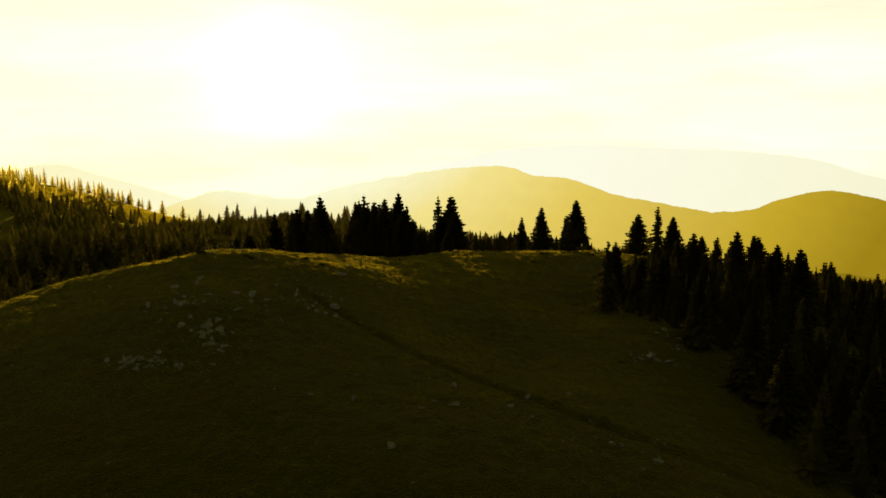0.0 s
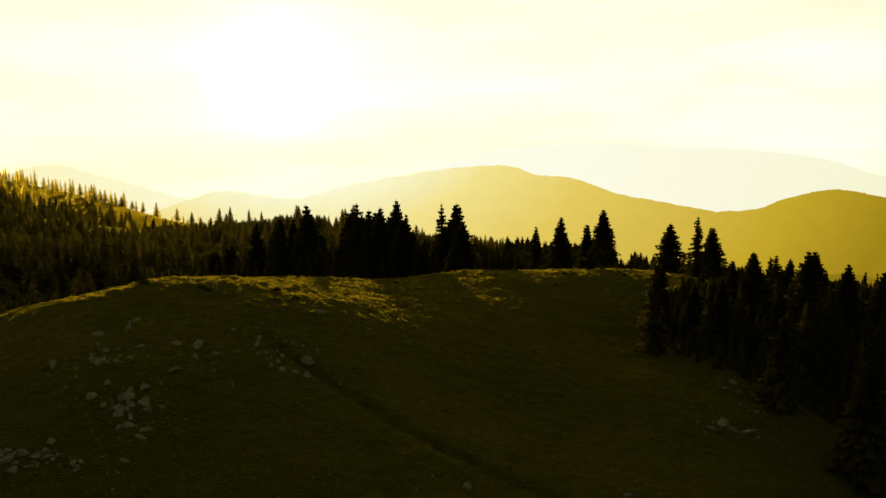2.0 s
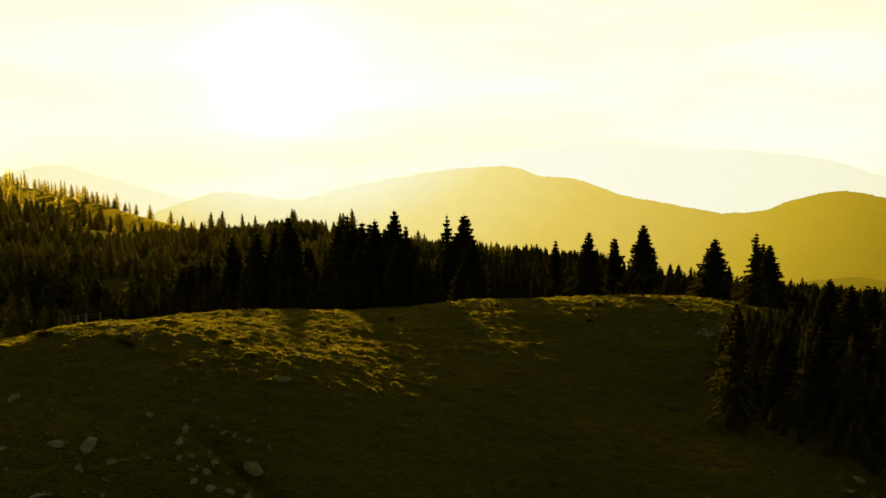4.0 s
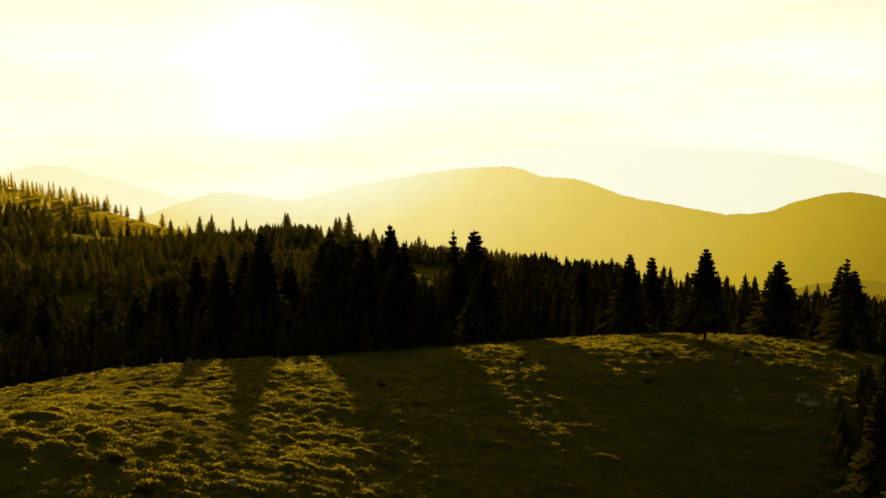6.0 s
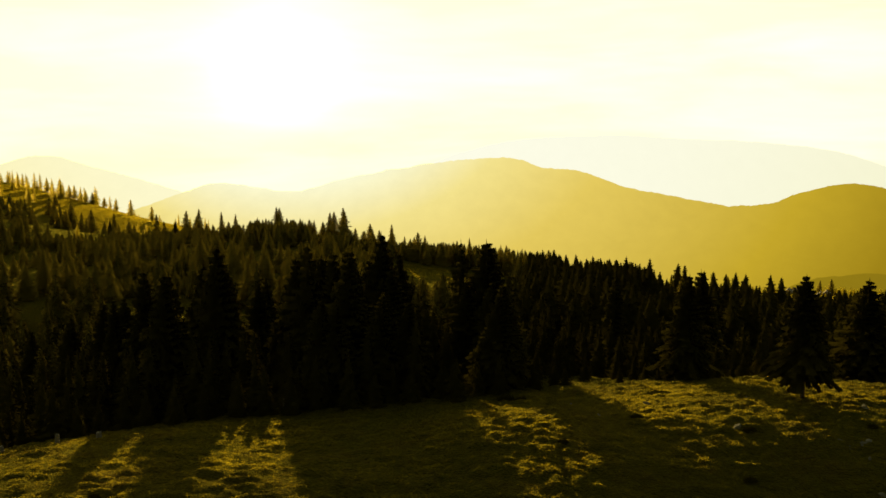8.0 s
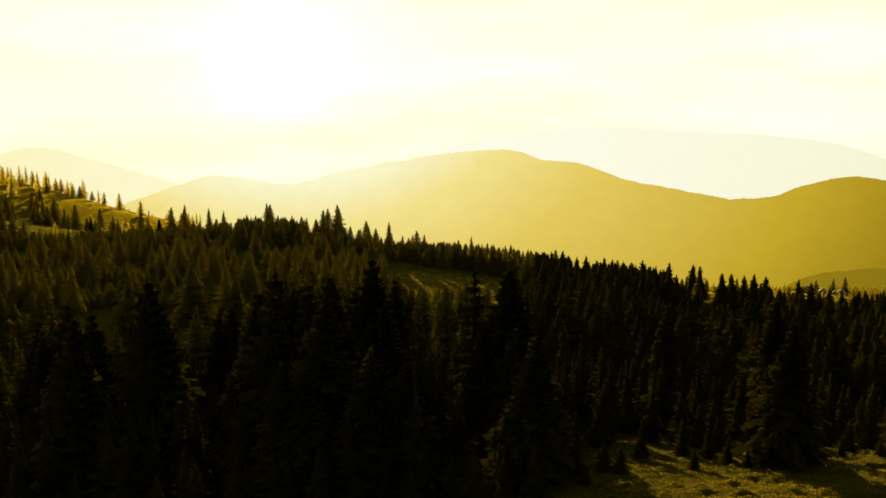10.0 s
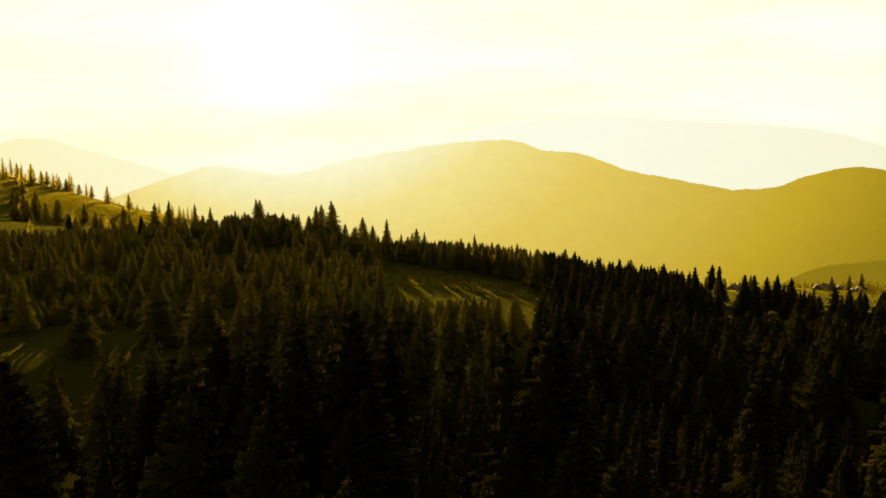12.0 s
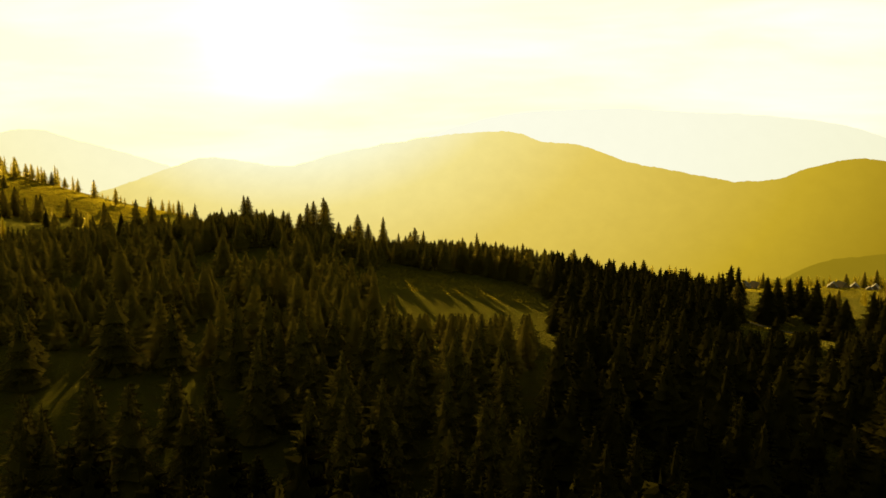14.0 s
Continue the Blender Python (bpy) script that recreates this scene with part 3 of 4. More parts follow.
def canopy_top(x, y):
    """How high the wood reaches behind the crest: lower in the lanes where the sun comes through."""
    c = x + (y - 275) * 0.195
    if c < -24.5:
        return 9.0
    if c < -2.8:
        return 16.5
    if c < 2.0:
        return 5.6 + 0.0717 * (y - 250)
    return 12.0 if x < 6 else 3.0 if c < 38 else 2.0


def wood_edge(x):
    return float(np.interp(x, (-90, -60, -45, -15, 0, 20, 45, 70), (244, 263, 273, 283, 287, 292, 293, 296)))


behind = []
# the wood behind the crest and the wood down the eastern flank, tree by tree
for side, count in (("thicket", 75), ("crest", 300), ("flank", 175), ("apron", 42), ("east", 150), ("west", 26)):
    made, tries = 0, 0
    while made < count and tries < 9000:
        tries += 1
        gap = 4.2
        if side in ("thicket", "crest"):
            x = rnd.uniform(-85, 58)
            y = wood_edge(x) + (rnd.uniform(0, 14) if side == "thicket" else rnd.uniform(6, 120))
            if y > 405:
                continue
            tall = min(rnd.uniform(11, 18) if side == "crest" else rnd.uniform(5, 9), canopy_top(x, y) - float(height(x, y)[0]))
            gap = 3.1 if side == "crest" else 2.9
            if tall < (2.6 if x > 6 else 4):
                continue
        elif side == "flank":
            x, y = rnd.uniform(38, 190), 125 + 285 * rnd.random() ** 1.35
            edge = 47 + max(0, 190 - y) * 0.12 + 30 * math.exp(-((y - 275) / 38) ** 2) - 9 * math.exp(-((y - 213) / 12) ** 2)
            if x < edge or x > 0.60 * y + 15:
                continue
            tall = min(rnd.uniform(12.0, 17.0) + max(0, x - 92) * 0.1, 39 - 0.122 * y - float(height(x, y)[0]))
            if tall < 6:
                continue
        elif side == "apron":
            x, y, gap = rnd.uniform(53, 112), rnd.uniform(116, 188), 4.6
            tall = rnd.uniform(7, 13)
            if x > 0.66 * y + 15:
                continue
        elif side == "east":
            x, y, gap = rnd.uniform(70, 240), rnd.uniform(285, 420), 3.2
            tall = min(rnd.uniform(11, 16), 36 - 0.122 * y - float(height(x, y)[0]))
            if x > 0.62 * y or tall < 6:
                continue
        else:
            x, y = rnd.uniform(-190, -92), rnd.uniform(215, 400)
            if x < -0.62 * y:
                continue
            tall = rnd.uniform(9, 16)
        if not free(x, y, gap):
            continue
        if side in ("thicket", "crest", "apron", "east") or (side == "flank" and made > 52):
            behind.append((x, y, tall))
        else:
            plant(rnd.choice(DENSE if rnd.random() < 0.8 else OPEN), x, y, tall, 16.0, rnd, rnd.uniform(0.8, 1.1))
        taken.append((x, y))
        made += 1


def turned(v, a, w, k):
    """Points turned by a about the stem, w times as wide and k times as high."""
    c, d = math.cos(a), math.sin(a)
    return np.stack([(v[:, 0] * c - v[:, 1] * d) * w, (v[:, 0] * d + v[:, 1] * c) * w, v[:, 2] * k], 1)


def join_crowns(name, label, mat, placed):
    """One mesh from crowns: x, y, height, width, and the crown that each takes."""
    vs, fs, ns, base = [], [], [], 0
    for x, y, tall, wide, (v, f, n) in placed:
        a = rnd.uniform(0, 6.28)
        vs.append(turned(v, a, wide, tall / 16.0) + np.array([x, y, float(height(x, y)[0]) - 0.3]))
        ns.append(turned(n, a, 1, 1))
        fs.append(f + base)
        base += len(v)
    stuff(name, np.concatenate(vs), np.concatenate(fs), mat, label, "woods", np.concatenate(ns))


# young spruces and scrub crowding the shaded flank below the crest
def flank_edge(y):
    return float(np.interp(y, (125, 133, 143, 162, 170, 178, 184, 192, 205, 220, 235, 245, 265), (72, 67, 62, 63, 61, 54, 47, 43, 41.5, 42.5, 49, 56, 72)))


made, tries = 0, 0
while made < 420 and tries < 20000:
    tries += 1
    y = rnd.uniform(125, 262)
    x = flank_edge(y) + 42 * rnd.random() ** 1.6
    if free(x, y, 1.9) and x < 0.66 * y + 15:
        behind.append((x, y, rnd.uniform(2.2, 4.5) + 0.16 * (x - flank_edge(y))))
        taken.append((x, y))
        made += 1


def joined_wood(name, places, mat, label):
    """Close-grown spruces whose crowns run into one another."""
    stem = np.array([(0.25, 0, -1), (-0.12, 0.22, -1), (0, 0, 15), (-0.12, 0.22, -1), (-0.12, -0.22, -1), (0, 0, 15), (-0.12, -0.22, -1), (0.25, 0, -1), (0, 0, 15)])
    kinds = []
    for k, w in enumerate((4.2, 3.6, 4.6, 3.9)):
        v, f, n = crown_arrays(random.Random(60 + k), 16.0, w, 115, 1, 0.8, 1.1, 0.0, 0.55, 22)
        kinds.append((np.concatenate([v, stem]), np.concatenate([f, np.arange(len(v), len(v) + 9).reshape(3, 3)]), np.concatenate([n, np.tile((0.0, -1.0, 0.0), (9, 1))])))
    join_crowns(name, label, mat, [(x, y, tall, (tall / 16.0) ** 0.65, rnd.choice(kinds)) for x, y, tall in places])


joined_wood("crest_wood", [p for p in behind if p[0] < 58 and p[1] > 262], NEEDLE, "close dark wood of spruces and saplings along the pasture edge")
joined_wood("flank_wood", [p for p in behind if p[0] >= 58 or p[1] <= 262], NEEDLE, "black close-grown spruce wood on the shaded flank")
for ob in DENSE + OPEN + [LONE]:
    ob.location = (rnd.uniform(-70, -20), rnd.uniform(360, 395), 0)
    ob.location.z = float(height(ob.location.x, ob.location.y)[0]) - 0.15

# spruces along the skyline of the slope behind, and lone trees on the far meadow
SKYLINE = [(-85.5, 835, 21), (-94, 838, 20), (-139, 849, 20.5), (-219, 897, 19), (-68, 872, 17), (-47, 822, 19), (3, 803, 18), (102, 738, 19), (310, 1224, 18), (310, 1121, 17),
           (220, 793, 18), (228, 796, 17), (236, 806, 15), (221, 812, 18), (296, 1215, 19), (303, 1232, 15), (262, 1160, 16), (250, 1172, 18)]
SKYLINE += [(0, 770, 18.1), (6, 760, 18.0), (11, 765, 20.0), (18, 760, 20.0), (24, 755, 20.7), (33, 760, 21.6), (38, 750, 20.5), (47, 755, 21.4), (54, 750, 19.0)]
# the tall wood at the eastern end of the slope, and single trees among the huts
SKYLINE += [(91, 640, 25), (99, 655, 27), (104, 650, 23), (105, 625, 28), (106, 615, 19), (95, 610, 23), (91, 620, 22), (168, 800, 27), (175, 805, 26), (176, 760, 28), (186, 770, 27),
            (201, 790, 24), (211, 800, 25), (209, 770, 27), (185, 700, 23), (187, 690, 22), (181, 650, 28), (183, 640, 27), (152, 684, 9), (170, 620, 24), (426, 1190, 17), (450, 1200, 21), (469, 1210, 25)]
# spruces on the crown of the far hill and along the slope's top
SKYLINE += [(-548, 1330, 21), (-533, 1335, 24), (-520, 1335, 19), (-513, 1335, 20), (-503, 1330, 16), (-496, 1330, 17), (-485, 1325, 17), (-468, 1322, 15), (-451, 1318, 19), (-428, 1310, 24.5),
            (-376, 1240, 21), (-369, 1100, 20), (-395, 1100, 18), (-255, 900, 21), (-214, 850, 23), (-204, 850, 24), (-188, 860, 20), (-173, 845, 17), (-138, 835, 21), (-82, 800, 26), (-92, 800, 21),
            (-43, 760, 21), (-26, 790, 19)]
SKYLINE += [(-157, 850, 13.3), (-148, 842, 12), (-131, 838, 12), (-122, 820, 12), (-120, 835, 12.2), (-112, 830, 12), (-107, 822, 12), (-99, 815, 12), (-73, 800, 12), (-66, 790, 12), (-59, 785, 14.3), (-49, 770, 12), (-35, 775, 15.2), (-31, 780, 14.0)]
# the dark group below the far hill's meadow
SKYLINE += [(-396, 1055, 27), (-389, 1040, 23.6), (-377, 1000, 20.6), (-384, 1012, 19), (-377, 980, 17.2), (-365, 1030, 25), (-372, 1022, 21), (-341, 960, 15.1), (-316, 940, 12.2), (-305, 930, 10.4),
            (-301, 960, 16.2), (-289, 940, 12.6), (-276, 930, 10.2), (-464, 1150, 12), (-469, 1180, 15), (-440, 1100, 17), (-428, 1085, 19), (-415, 1070, 20), (-404, 1030, 18), (-410, 1000, 16)]
MID = [spruce_model(k, 16.0, w, 96, 1, 0.7, 0.24, "slender spruce standing out on the far wooded skyline", SLOPE_HAZE_NEEDLE, 2.0, 0.0, 0.72, 16, 0.8) for k, w in ((41, 5.2), (42, 6.2), (43, 4.4))]
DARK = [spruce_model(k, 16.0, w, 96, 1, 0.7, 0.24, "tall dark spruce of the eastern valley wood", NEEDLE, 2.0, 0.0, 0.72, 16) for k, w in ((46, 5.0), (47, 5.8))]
LIGHT = [spruce_model(k, 16.0, w, 84, 1, 0.7, 0.24, "sun-rimmed spruce on the far hillside meadow", HILL_HAZE_NEEDLE, 2.2, 0.07, 0.6, 14, 0.2) for k, w in ((44, 5.4), (45, 6.0))]
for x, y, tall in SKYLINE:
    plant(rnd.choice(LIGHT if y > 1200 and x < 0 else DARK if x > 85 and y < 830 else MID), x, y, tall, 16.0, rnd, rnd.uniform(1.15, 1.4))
    taken.append((x, y))
for k in range(45):
    x = -250 + 12 * k + rnd.uniform(-4, 4)
    y = 838 - 0.12 * x + rnd.uniform(-40, 15)
    if free(x, y, 6):
        plant(rnd.choice(MID), x, y, 9 + 4 * rnd.random() if x < -25 else 14 + 9 * rnd.random(), 16.0, rnd, rnd.uniform(1.15, 1.45))
        taken.append((x, y))
hill_wood = []      # the open wood over the far hill's western side
while len(hill_wood) < 115:
    x, y = rnd.uniform(-800, -480), rnd.uniform(1060, 1400)
    if free(x, y, 7):
        hill_wood.append((x, y, rnd.uniform(18, 27), rnd.uniform(0.9, 1.2)))
        taken.append((x, y))
for ob in MID + LIGHT + DARK:
    ob.location = (rnd.uniform(-300, -200), rnd.uniform(820, 870), 0)
    ob.location.z = float(height(ob.location.x, ob.location.y)[0]) - 0.15

# ---- woods of the valley and the far slopes ----


def wood(name, label, places, mat, kinds, close=None):
    """Many spruces in one mesh: x, y, height, width of each, drawn from a few crowns."""
    join_crowns(name, label, mat, [(x, y, tall, (tall / 16.0) ** 0.7 * wide, rnd.choice(close if close and y < 462 else kinds)) for x, y, tall, wide in places])


FINE_KINDS = [crown_arrays(random.Random(70 + k), 16.0, w, 140, 1, 0.9, 1.1, 0.0, 0.68, 26) for k, w in enumerate((4.8, 4.2, 5.4))]
NEAR_KINDS = [crown_arrays(random.Random(90 + k), 16.0, w, 96, 1, 0.9, 1.2, 0.0, 0.75, 22) for k, w in enumerate((5.2, 4.4, 6.0, 4.8))]
FAR_KINDS = [crown_arrays(random.Random(95 + k), 16.0, w, 80, 1, 0.8, 1.35, 0.0, 0.72, 18, 10.0) for k, w in enumerate((5.6, 4.6, 6.4, 5.2))]

THIN_KINDS = [crown_arrays(random.Random(85 + k), 16.0, w, 64, 1, 0.9, 1.5, 0.0, 0.35, 18, 0.2) for k, w in enumerate((5.6, 4.8, 6.2))]

# open pasture among the woods: centre, half widths
CLEARINGS = [(-8, 672, 52, 76), (-122, 628, 30, 16), (-194, 785, 22, 16), (300, 1090, 120, 90), (420, 1150, 110, 110), (178, 735, 30, 22), (-108, 518, 26, 15),
             (-460, 1320, 85, 130), (-365, 1120, 70, 100), (90, 690, 20, 14), (160, 690, 36, 42), (192, 790, 34, 75), (232, 900, 42, 75), (272, 1010, 52, 85)]


def cleared(x, y):
    return any(((x - a) / c) ** 2 + ((y - b) / d) ** 2 < 1 for a, b, c, d in CLEARINGS)


def young_top(lane, y):
    if lane > 0.335 and y < 715:
        return 40 - 0.262 * (y - 280)
    if -0.06 < lane < 0.14 and y < 690:
        return 40 - 0.240 * (y - 280)
    return 99.0


def skyline_top(x, y):
    """How high the close wood stands along the crest of the slope; single trees rise above it."""
    lane = (x + 9) / (y - 280)
    return 40 - (y - 280) * float(np.interp(lane, (-0.46, -0.406, -0.396, -0.309, -0.267, -0.20, -0.172, -0.150, -0.142, -0.121, -0.058, 0.0, 0.05, 0.14),
                                            (0.137, 0.134, 0.130, 0.129, 0.119, 0.119, 0.137, 0.137, 0.131, 0.143, 0.151, 0.151, 0.153, 0.156)))


rng = np.random.default_rng(3)
valley, slope, slope_wood = [], [], []
while len(valley) + len(slope) < 2150:
    y = 240 + 700 * rng.random() ** 0.8
    x = rng.uniform(-0.62, 0.62) * y
    if cleared(x, y) or (y < 412 and -88 < x < 190) or (x < 330 and y > 805 - 0.12 * x):
        continue
    open_land = noise.noise(Vector((x * 0.016, y * 0.016, 2))) + 0.35 * noise.noise(Vector((x * 0.06, y * 0.06, 6)))
    if (x < 40 and open_land < (-0.06 if y > 600 else -0.4 if x < -125 else -0.12 if x < -50 else -0.55)) or (x < -60 and 440 < y < 680 and rng.random() < 0.3):
        continue
    tall = (13 + 11 * rng.random()) * (0.9 if y > 700 else 1.0) * (0.75 if x < -230 else 1.0)
    lane = (x + 9) / (y - 280) if y > 330 else 0.0
    if lane < -0.2 and 470 < y < 760 and noise.noise(Vector((x * 0.035, y * 0.035, 11))) < -0.06:      # pasture with clumps
        continue
    # young growth below the two meadows, which stand clear above it
    tall = min(tall, young_top(lane, y) - float(height(x, y)[0]))
    if y > 660 and lane < 0.14:
        tall = min(tall, skyline_top(x, y) - rng.uniform(0, 3) - float(height(x, y)[0]))
    if tall < 6:
        continue
    (valley if y < 500 else slope).append((x, y, tall, rng.uniform(1.05, 1.45)))
for k in range(210):      # the close wood under the western skyline
    x, y = rng.uniform(-265, -55), rng.uniform(772, 872)
    tall = min(rng.uniform(15, 22), skyline_top(x, y) - rng.uniform(0, 3) - float(height(x, y)[0]))
    if tall > 7:
        slope.append((x, y, tall, rng.uniform(1.0, 1.3)))
for k in range(60):      # a belt of saplings across the lower clearing, added to shade it
    x, y = rng.uniform(-170, -92), rng.uniform(522, 558)
    slope.append((x, y, rng.uniform(6.5, 10), rng.uniform(1.3, 1.7)))
for k in range(55):      # young trees on the western clearing's edge, added to block a streak of sun
    x, y = rng.uniform(-178, -100), rng.uniform(560, 604)
    slope.append((x, y, rng.uniform(9, 12.5), rng.uniform(1.2, 1.5)))
for k in range(250):      # the wood at the foot of the far hill
    y = rng.uniform(775, 1080)
    lane = rng.uniform(-0.78, -0.42)
    x = -9 + lane * (y - 280)
    tall = rng.uniform(13, 20)
    if lane > -0.56:
        tall = min(tall, skyline_top(x, y) - rng.uniform(0, 3) - float(height(x, y)[0]))
    if tall > 5:
        slope.append((x, y, tall, rng.uniform(1.1, 1.4)))
for k in range(260):      # the close wood along the crest over the middle meadow and behind it, thickened to shade the meadow
    x, y = rng.uniform(-125, 75), rng.uniform(752, 830)
    tall = min(rng.uniform(14, 20), skyline_top(x, y) - rng.uniform(0.5, 3) - float(height(x, y)[0]))
    if tall > 5:
        slope.append((x, y, tall, rng.uniform(1.2, 1.5)))
for k in range(120):      # the tall dark wood east of the middle meadow
    y = rng.uniform(590, 730)
    x = -9 + rng.uniform(0.15, 0.33) * (y - 280)
    slope.append((x, y, rng.uniform(18, 25), rng.uniform(1.0, 1.3)))


# western trees take the haze-tinted needles, eastern ones the plain dark needles
def eastern(tree):
    return tree[0] > -9 + 0.13 * (tree[1] - 280)


wood("valley_woods", "dense spruce woods filling the valley below the pasture", [p for p in valley if not eastern(p)], VALLEY_HAZE_NEEDLE, NEAR_KINDS, FINE_KINDS)
wood("slope_woods", "spruce woods climbing the slope behind the valley, tinted pale for haze", [p for p in slope if not eastern(p)], SLOPE_HAZE_NEEDLE, FAR_KINDS)
wood("eastern_woods", "tall close spruce wood in the eastern valley, without haze tint", [p for p in valley + slope if eastern(p) and p[0] < 0.53 * p[1] + 12], NEEDLE, NEAR_KINDS, FINE_KINDS)
while len(slope_wood) < 520:
    y = rng.uniform(950, 1500)
    x = rng.uniform(-0.62, 0.62) * y
    if cleared(x, y) or noise.noise(Vector((x * 0.008, y * 0.008, 7))) < -0.15 or (-330 < x < 150 and y > 1000) or (x < -230 and y < 1300 and rng.random() < 0.85):
        continue
    slope_wood.append((x, y, rng.uniform(11, 19), rng.uniform(0.9, 1.3)))
wood("hillside_woods", "scattered spruce woods on the far hillside, rimmed with light", slope_wood + hill_wood, HILL_HAZE_NEEDLE, THIN_KINDS)

# ---- stones ----


def stone_mesh(seed):
    """A broken block of limestone: a lump cut back by flat faces, with sharp edges between them."""
    r = random.Random(seed)
    bm = bmesh.new()
    bmesh.ops.create_icosphere(bm, subdivisions=2, radius=0.5)
    stretch = Vector((r.uniform(0.8, 1.4), r.uniform(0.7, 1.0), r.uniform(0.6, 1.0)))
    cuts = [(Vector((r.uniform(-1, 1), r.uniform(-1, 1), r.uniform(-0.4, 1))).normalized(), r.uniform(0.12, 0.34)) for _ in range(12)]
    for n, d in cuts:
        bmesh.ops.bisect_plane(bm, geom=bm.verts[:] + bm.edges[:] + bm.faces[:], plane_co=n * d, plane_no=n, clear_outer=True)
        bmesh.ops.holes_fill(bm, edges=[e for e in bm.edges if e.is_boundary], sides=0)
    bmesh.ops.triangulate(bm, faces=bm.faces[:])
    for v in bm.verts:
        v.co = Vector((v.co.x * stretch.x, v.co.y * stretch.y, v.co.z * stretch.z)) * (1 + 0.12 * noise.noise(v.co * 6 + Vector((seed, 0, 0))))
    me = bpy.data.meshes.new("rock")
    bm.to_mesh(me)
    bm.free()
    me.materials.append(STONE)
    return me


STONES = [stone_mesh(k) for k in range(10)]


def lie(x, y):
    return float((height(x, y) + hummocks([x], [y]))[0])


# where limestone breaks through the turf: centre, spread, number
OUTCROPS = [(-46, 130, 6.5, 1.7, 60), (-39.5, 142, 3, 3.5, 34), (-37, 137, 2, 1.5, 8), (-47, 154, 7, 7, 34), (-26, 160, 10, 8, 28), (40, 161, 5, 1.5, 28), (47, 172, 4, 7, 20), (30, 116, 10, 4, 14),
            (49, 240, 4, 3, 16), (41, 256, 3, 1.5, 6), (38, 243, 3, 1.5, 6), (-10, 180, 25, 20, 16), (0, 125, 25, 12, 24), (15, 265, 25, 12, 10), (-142, 656, 4, 3, 5), (-154, 630, 3, 3, 2), (-136, 628, 4, 3, 3)]
for ox, oy, sx, sy, count in OUTCROPS:
    for k in range(count):
        x, y = rnd.gauss(ox, sx * 0.6), rnd.gauss(oy, sy * 0.6)
        size = 0.45 + 1.5 * rnd.random() ** 2.8 + (0.7 if oy > 600 else 0)
        ob = tagged(new("rock", rnd.choice(STONES)), "pale weathered limestone rock half sunk in the pasture", "rock", "limestone outcrops")
        ob.matrix_world = pose(x, y, lie(x, y) + 0.05 * size, rnd.uniform(-25, 25), rnd.uniform(-25, 25), rnd.uniform(0, 360)) @ Matrix.Diagonal((size * rnd.uniform(0.9, 2.0), size, size * rnd.uniform(0.7, 1.2), 1))

# single boulders and slabs: east, north, length
BOULDERS = [(-48.3, 166.7, 2.4), (-48.7, 171, 1.8), (-36, 160.2, 2.6), (-28.5, 165.6, 1.6), (-23.7, 166.6, 1.2), (-22, 165.7, 1.4), (-19.7, 164.9, 1.1), (-24.9, 156.3, 2.0), (-36.6, 150.7, 1.7),
            (-31.7, 152.3, 1.0), (-40, 143, 3.4), (-38.6, 145.6, 2.6), (-43.7, 146.2, 2.0), (-42, 140.6, 1.8), (-38.1, 138.7, 2.0), (-48.2, 152.6, 1.9), (-47.6, 156.5, 2.2), (-35.1, 155.9, 1.5),
            (-51.6, 191.0, 1.7), (43.1, 251.4, 1.3), (38.4, 240.7, 1.2), (44.3, 241.7, 1.2), (45.7, 239.9, 1.4), (46.3, 237.2, 1.2), (41, 252.3, 1.0)]
BOULDERS += [(-146.5, 658, 1.0), (-144, 659, 1.3), (-141.5, 659, 0.9), (-139.6, 658.5, 1.2), (-137, 659, 1.0), (-135.7, 660, 1.3), (-210, 728, 1.6), (-207, 730, 1.3), (-221, 694, 1.5), (-218, 695, 1.2)]
for x, y, size in BOULDERS:
    ob = tagged(new("rock", rnd.choice(STONES)), "pale angular limestone boulder bedded in the shaded turf", "rock", "limestone outcrops")
    ob.matrix_world = pose(x, y, lie(x, y) + 0.12 * size, rnd.uniform(-15, 15), rnd.uniform(-30, 30), rnd.uniform(0, 360)) @ Matrix.Diagonal((size, size * rnd.uniform(0.6, 0.9), size * rnd.uniform(0.6, 0.9), 1))


def scree():
    """Fist to head sized stones strewn over the slope below the outcrops."""
    g, vs, fs, base = random.Random(31), [], [], 0
    shapes = []
    for me in STONES[:5]:
        shapes.append((np.array([v.co[:] for v in me.vertices]), np.array([p.vertices[:] for p in me.polygons])))
    for k in range(420):
        ox, oy, sx, sy, _ = g.choice(OUTCROPS[:9])
        x, y = (g.gauss(ox, sx * 1.6), g.gauss(oy, sy * 2.0)) if k % 3 else (g.uniform(-80, 40), g.uniform(98, 176))
        v, f = g.choice(shapes)
        a, size = g.uniform(0, 6.28), g.uniform(0.16, 0.5)
        c, s = math.cos(a), math.sin(a)
        p = np.stack([v[:, 0] * c - v[:, 1] * s, v[:, 0] * s + v[:, 1] * c, v[:, 2]], 1) * size
        vs.append(p + np.array([x, y, lie(x, y) + 0.05 * size]))
        fs.append(f + base)
        base += len(v)
    stuff("scree", np.concatenate(vs), np.concatenate(fs), STONE, "small pale limestone rubble strewn over the pasture slope", "stones")


scree()

# ---- grass ----


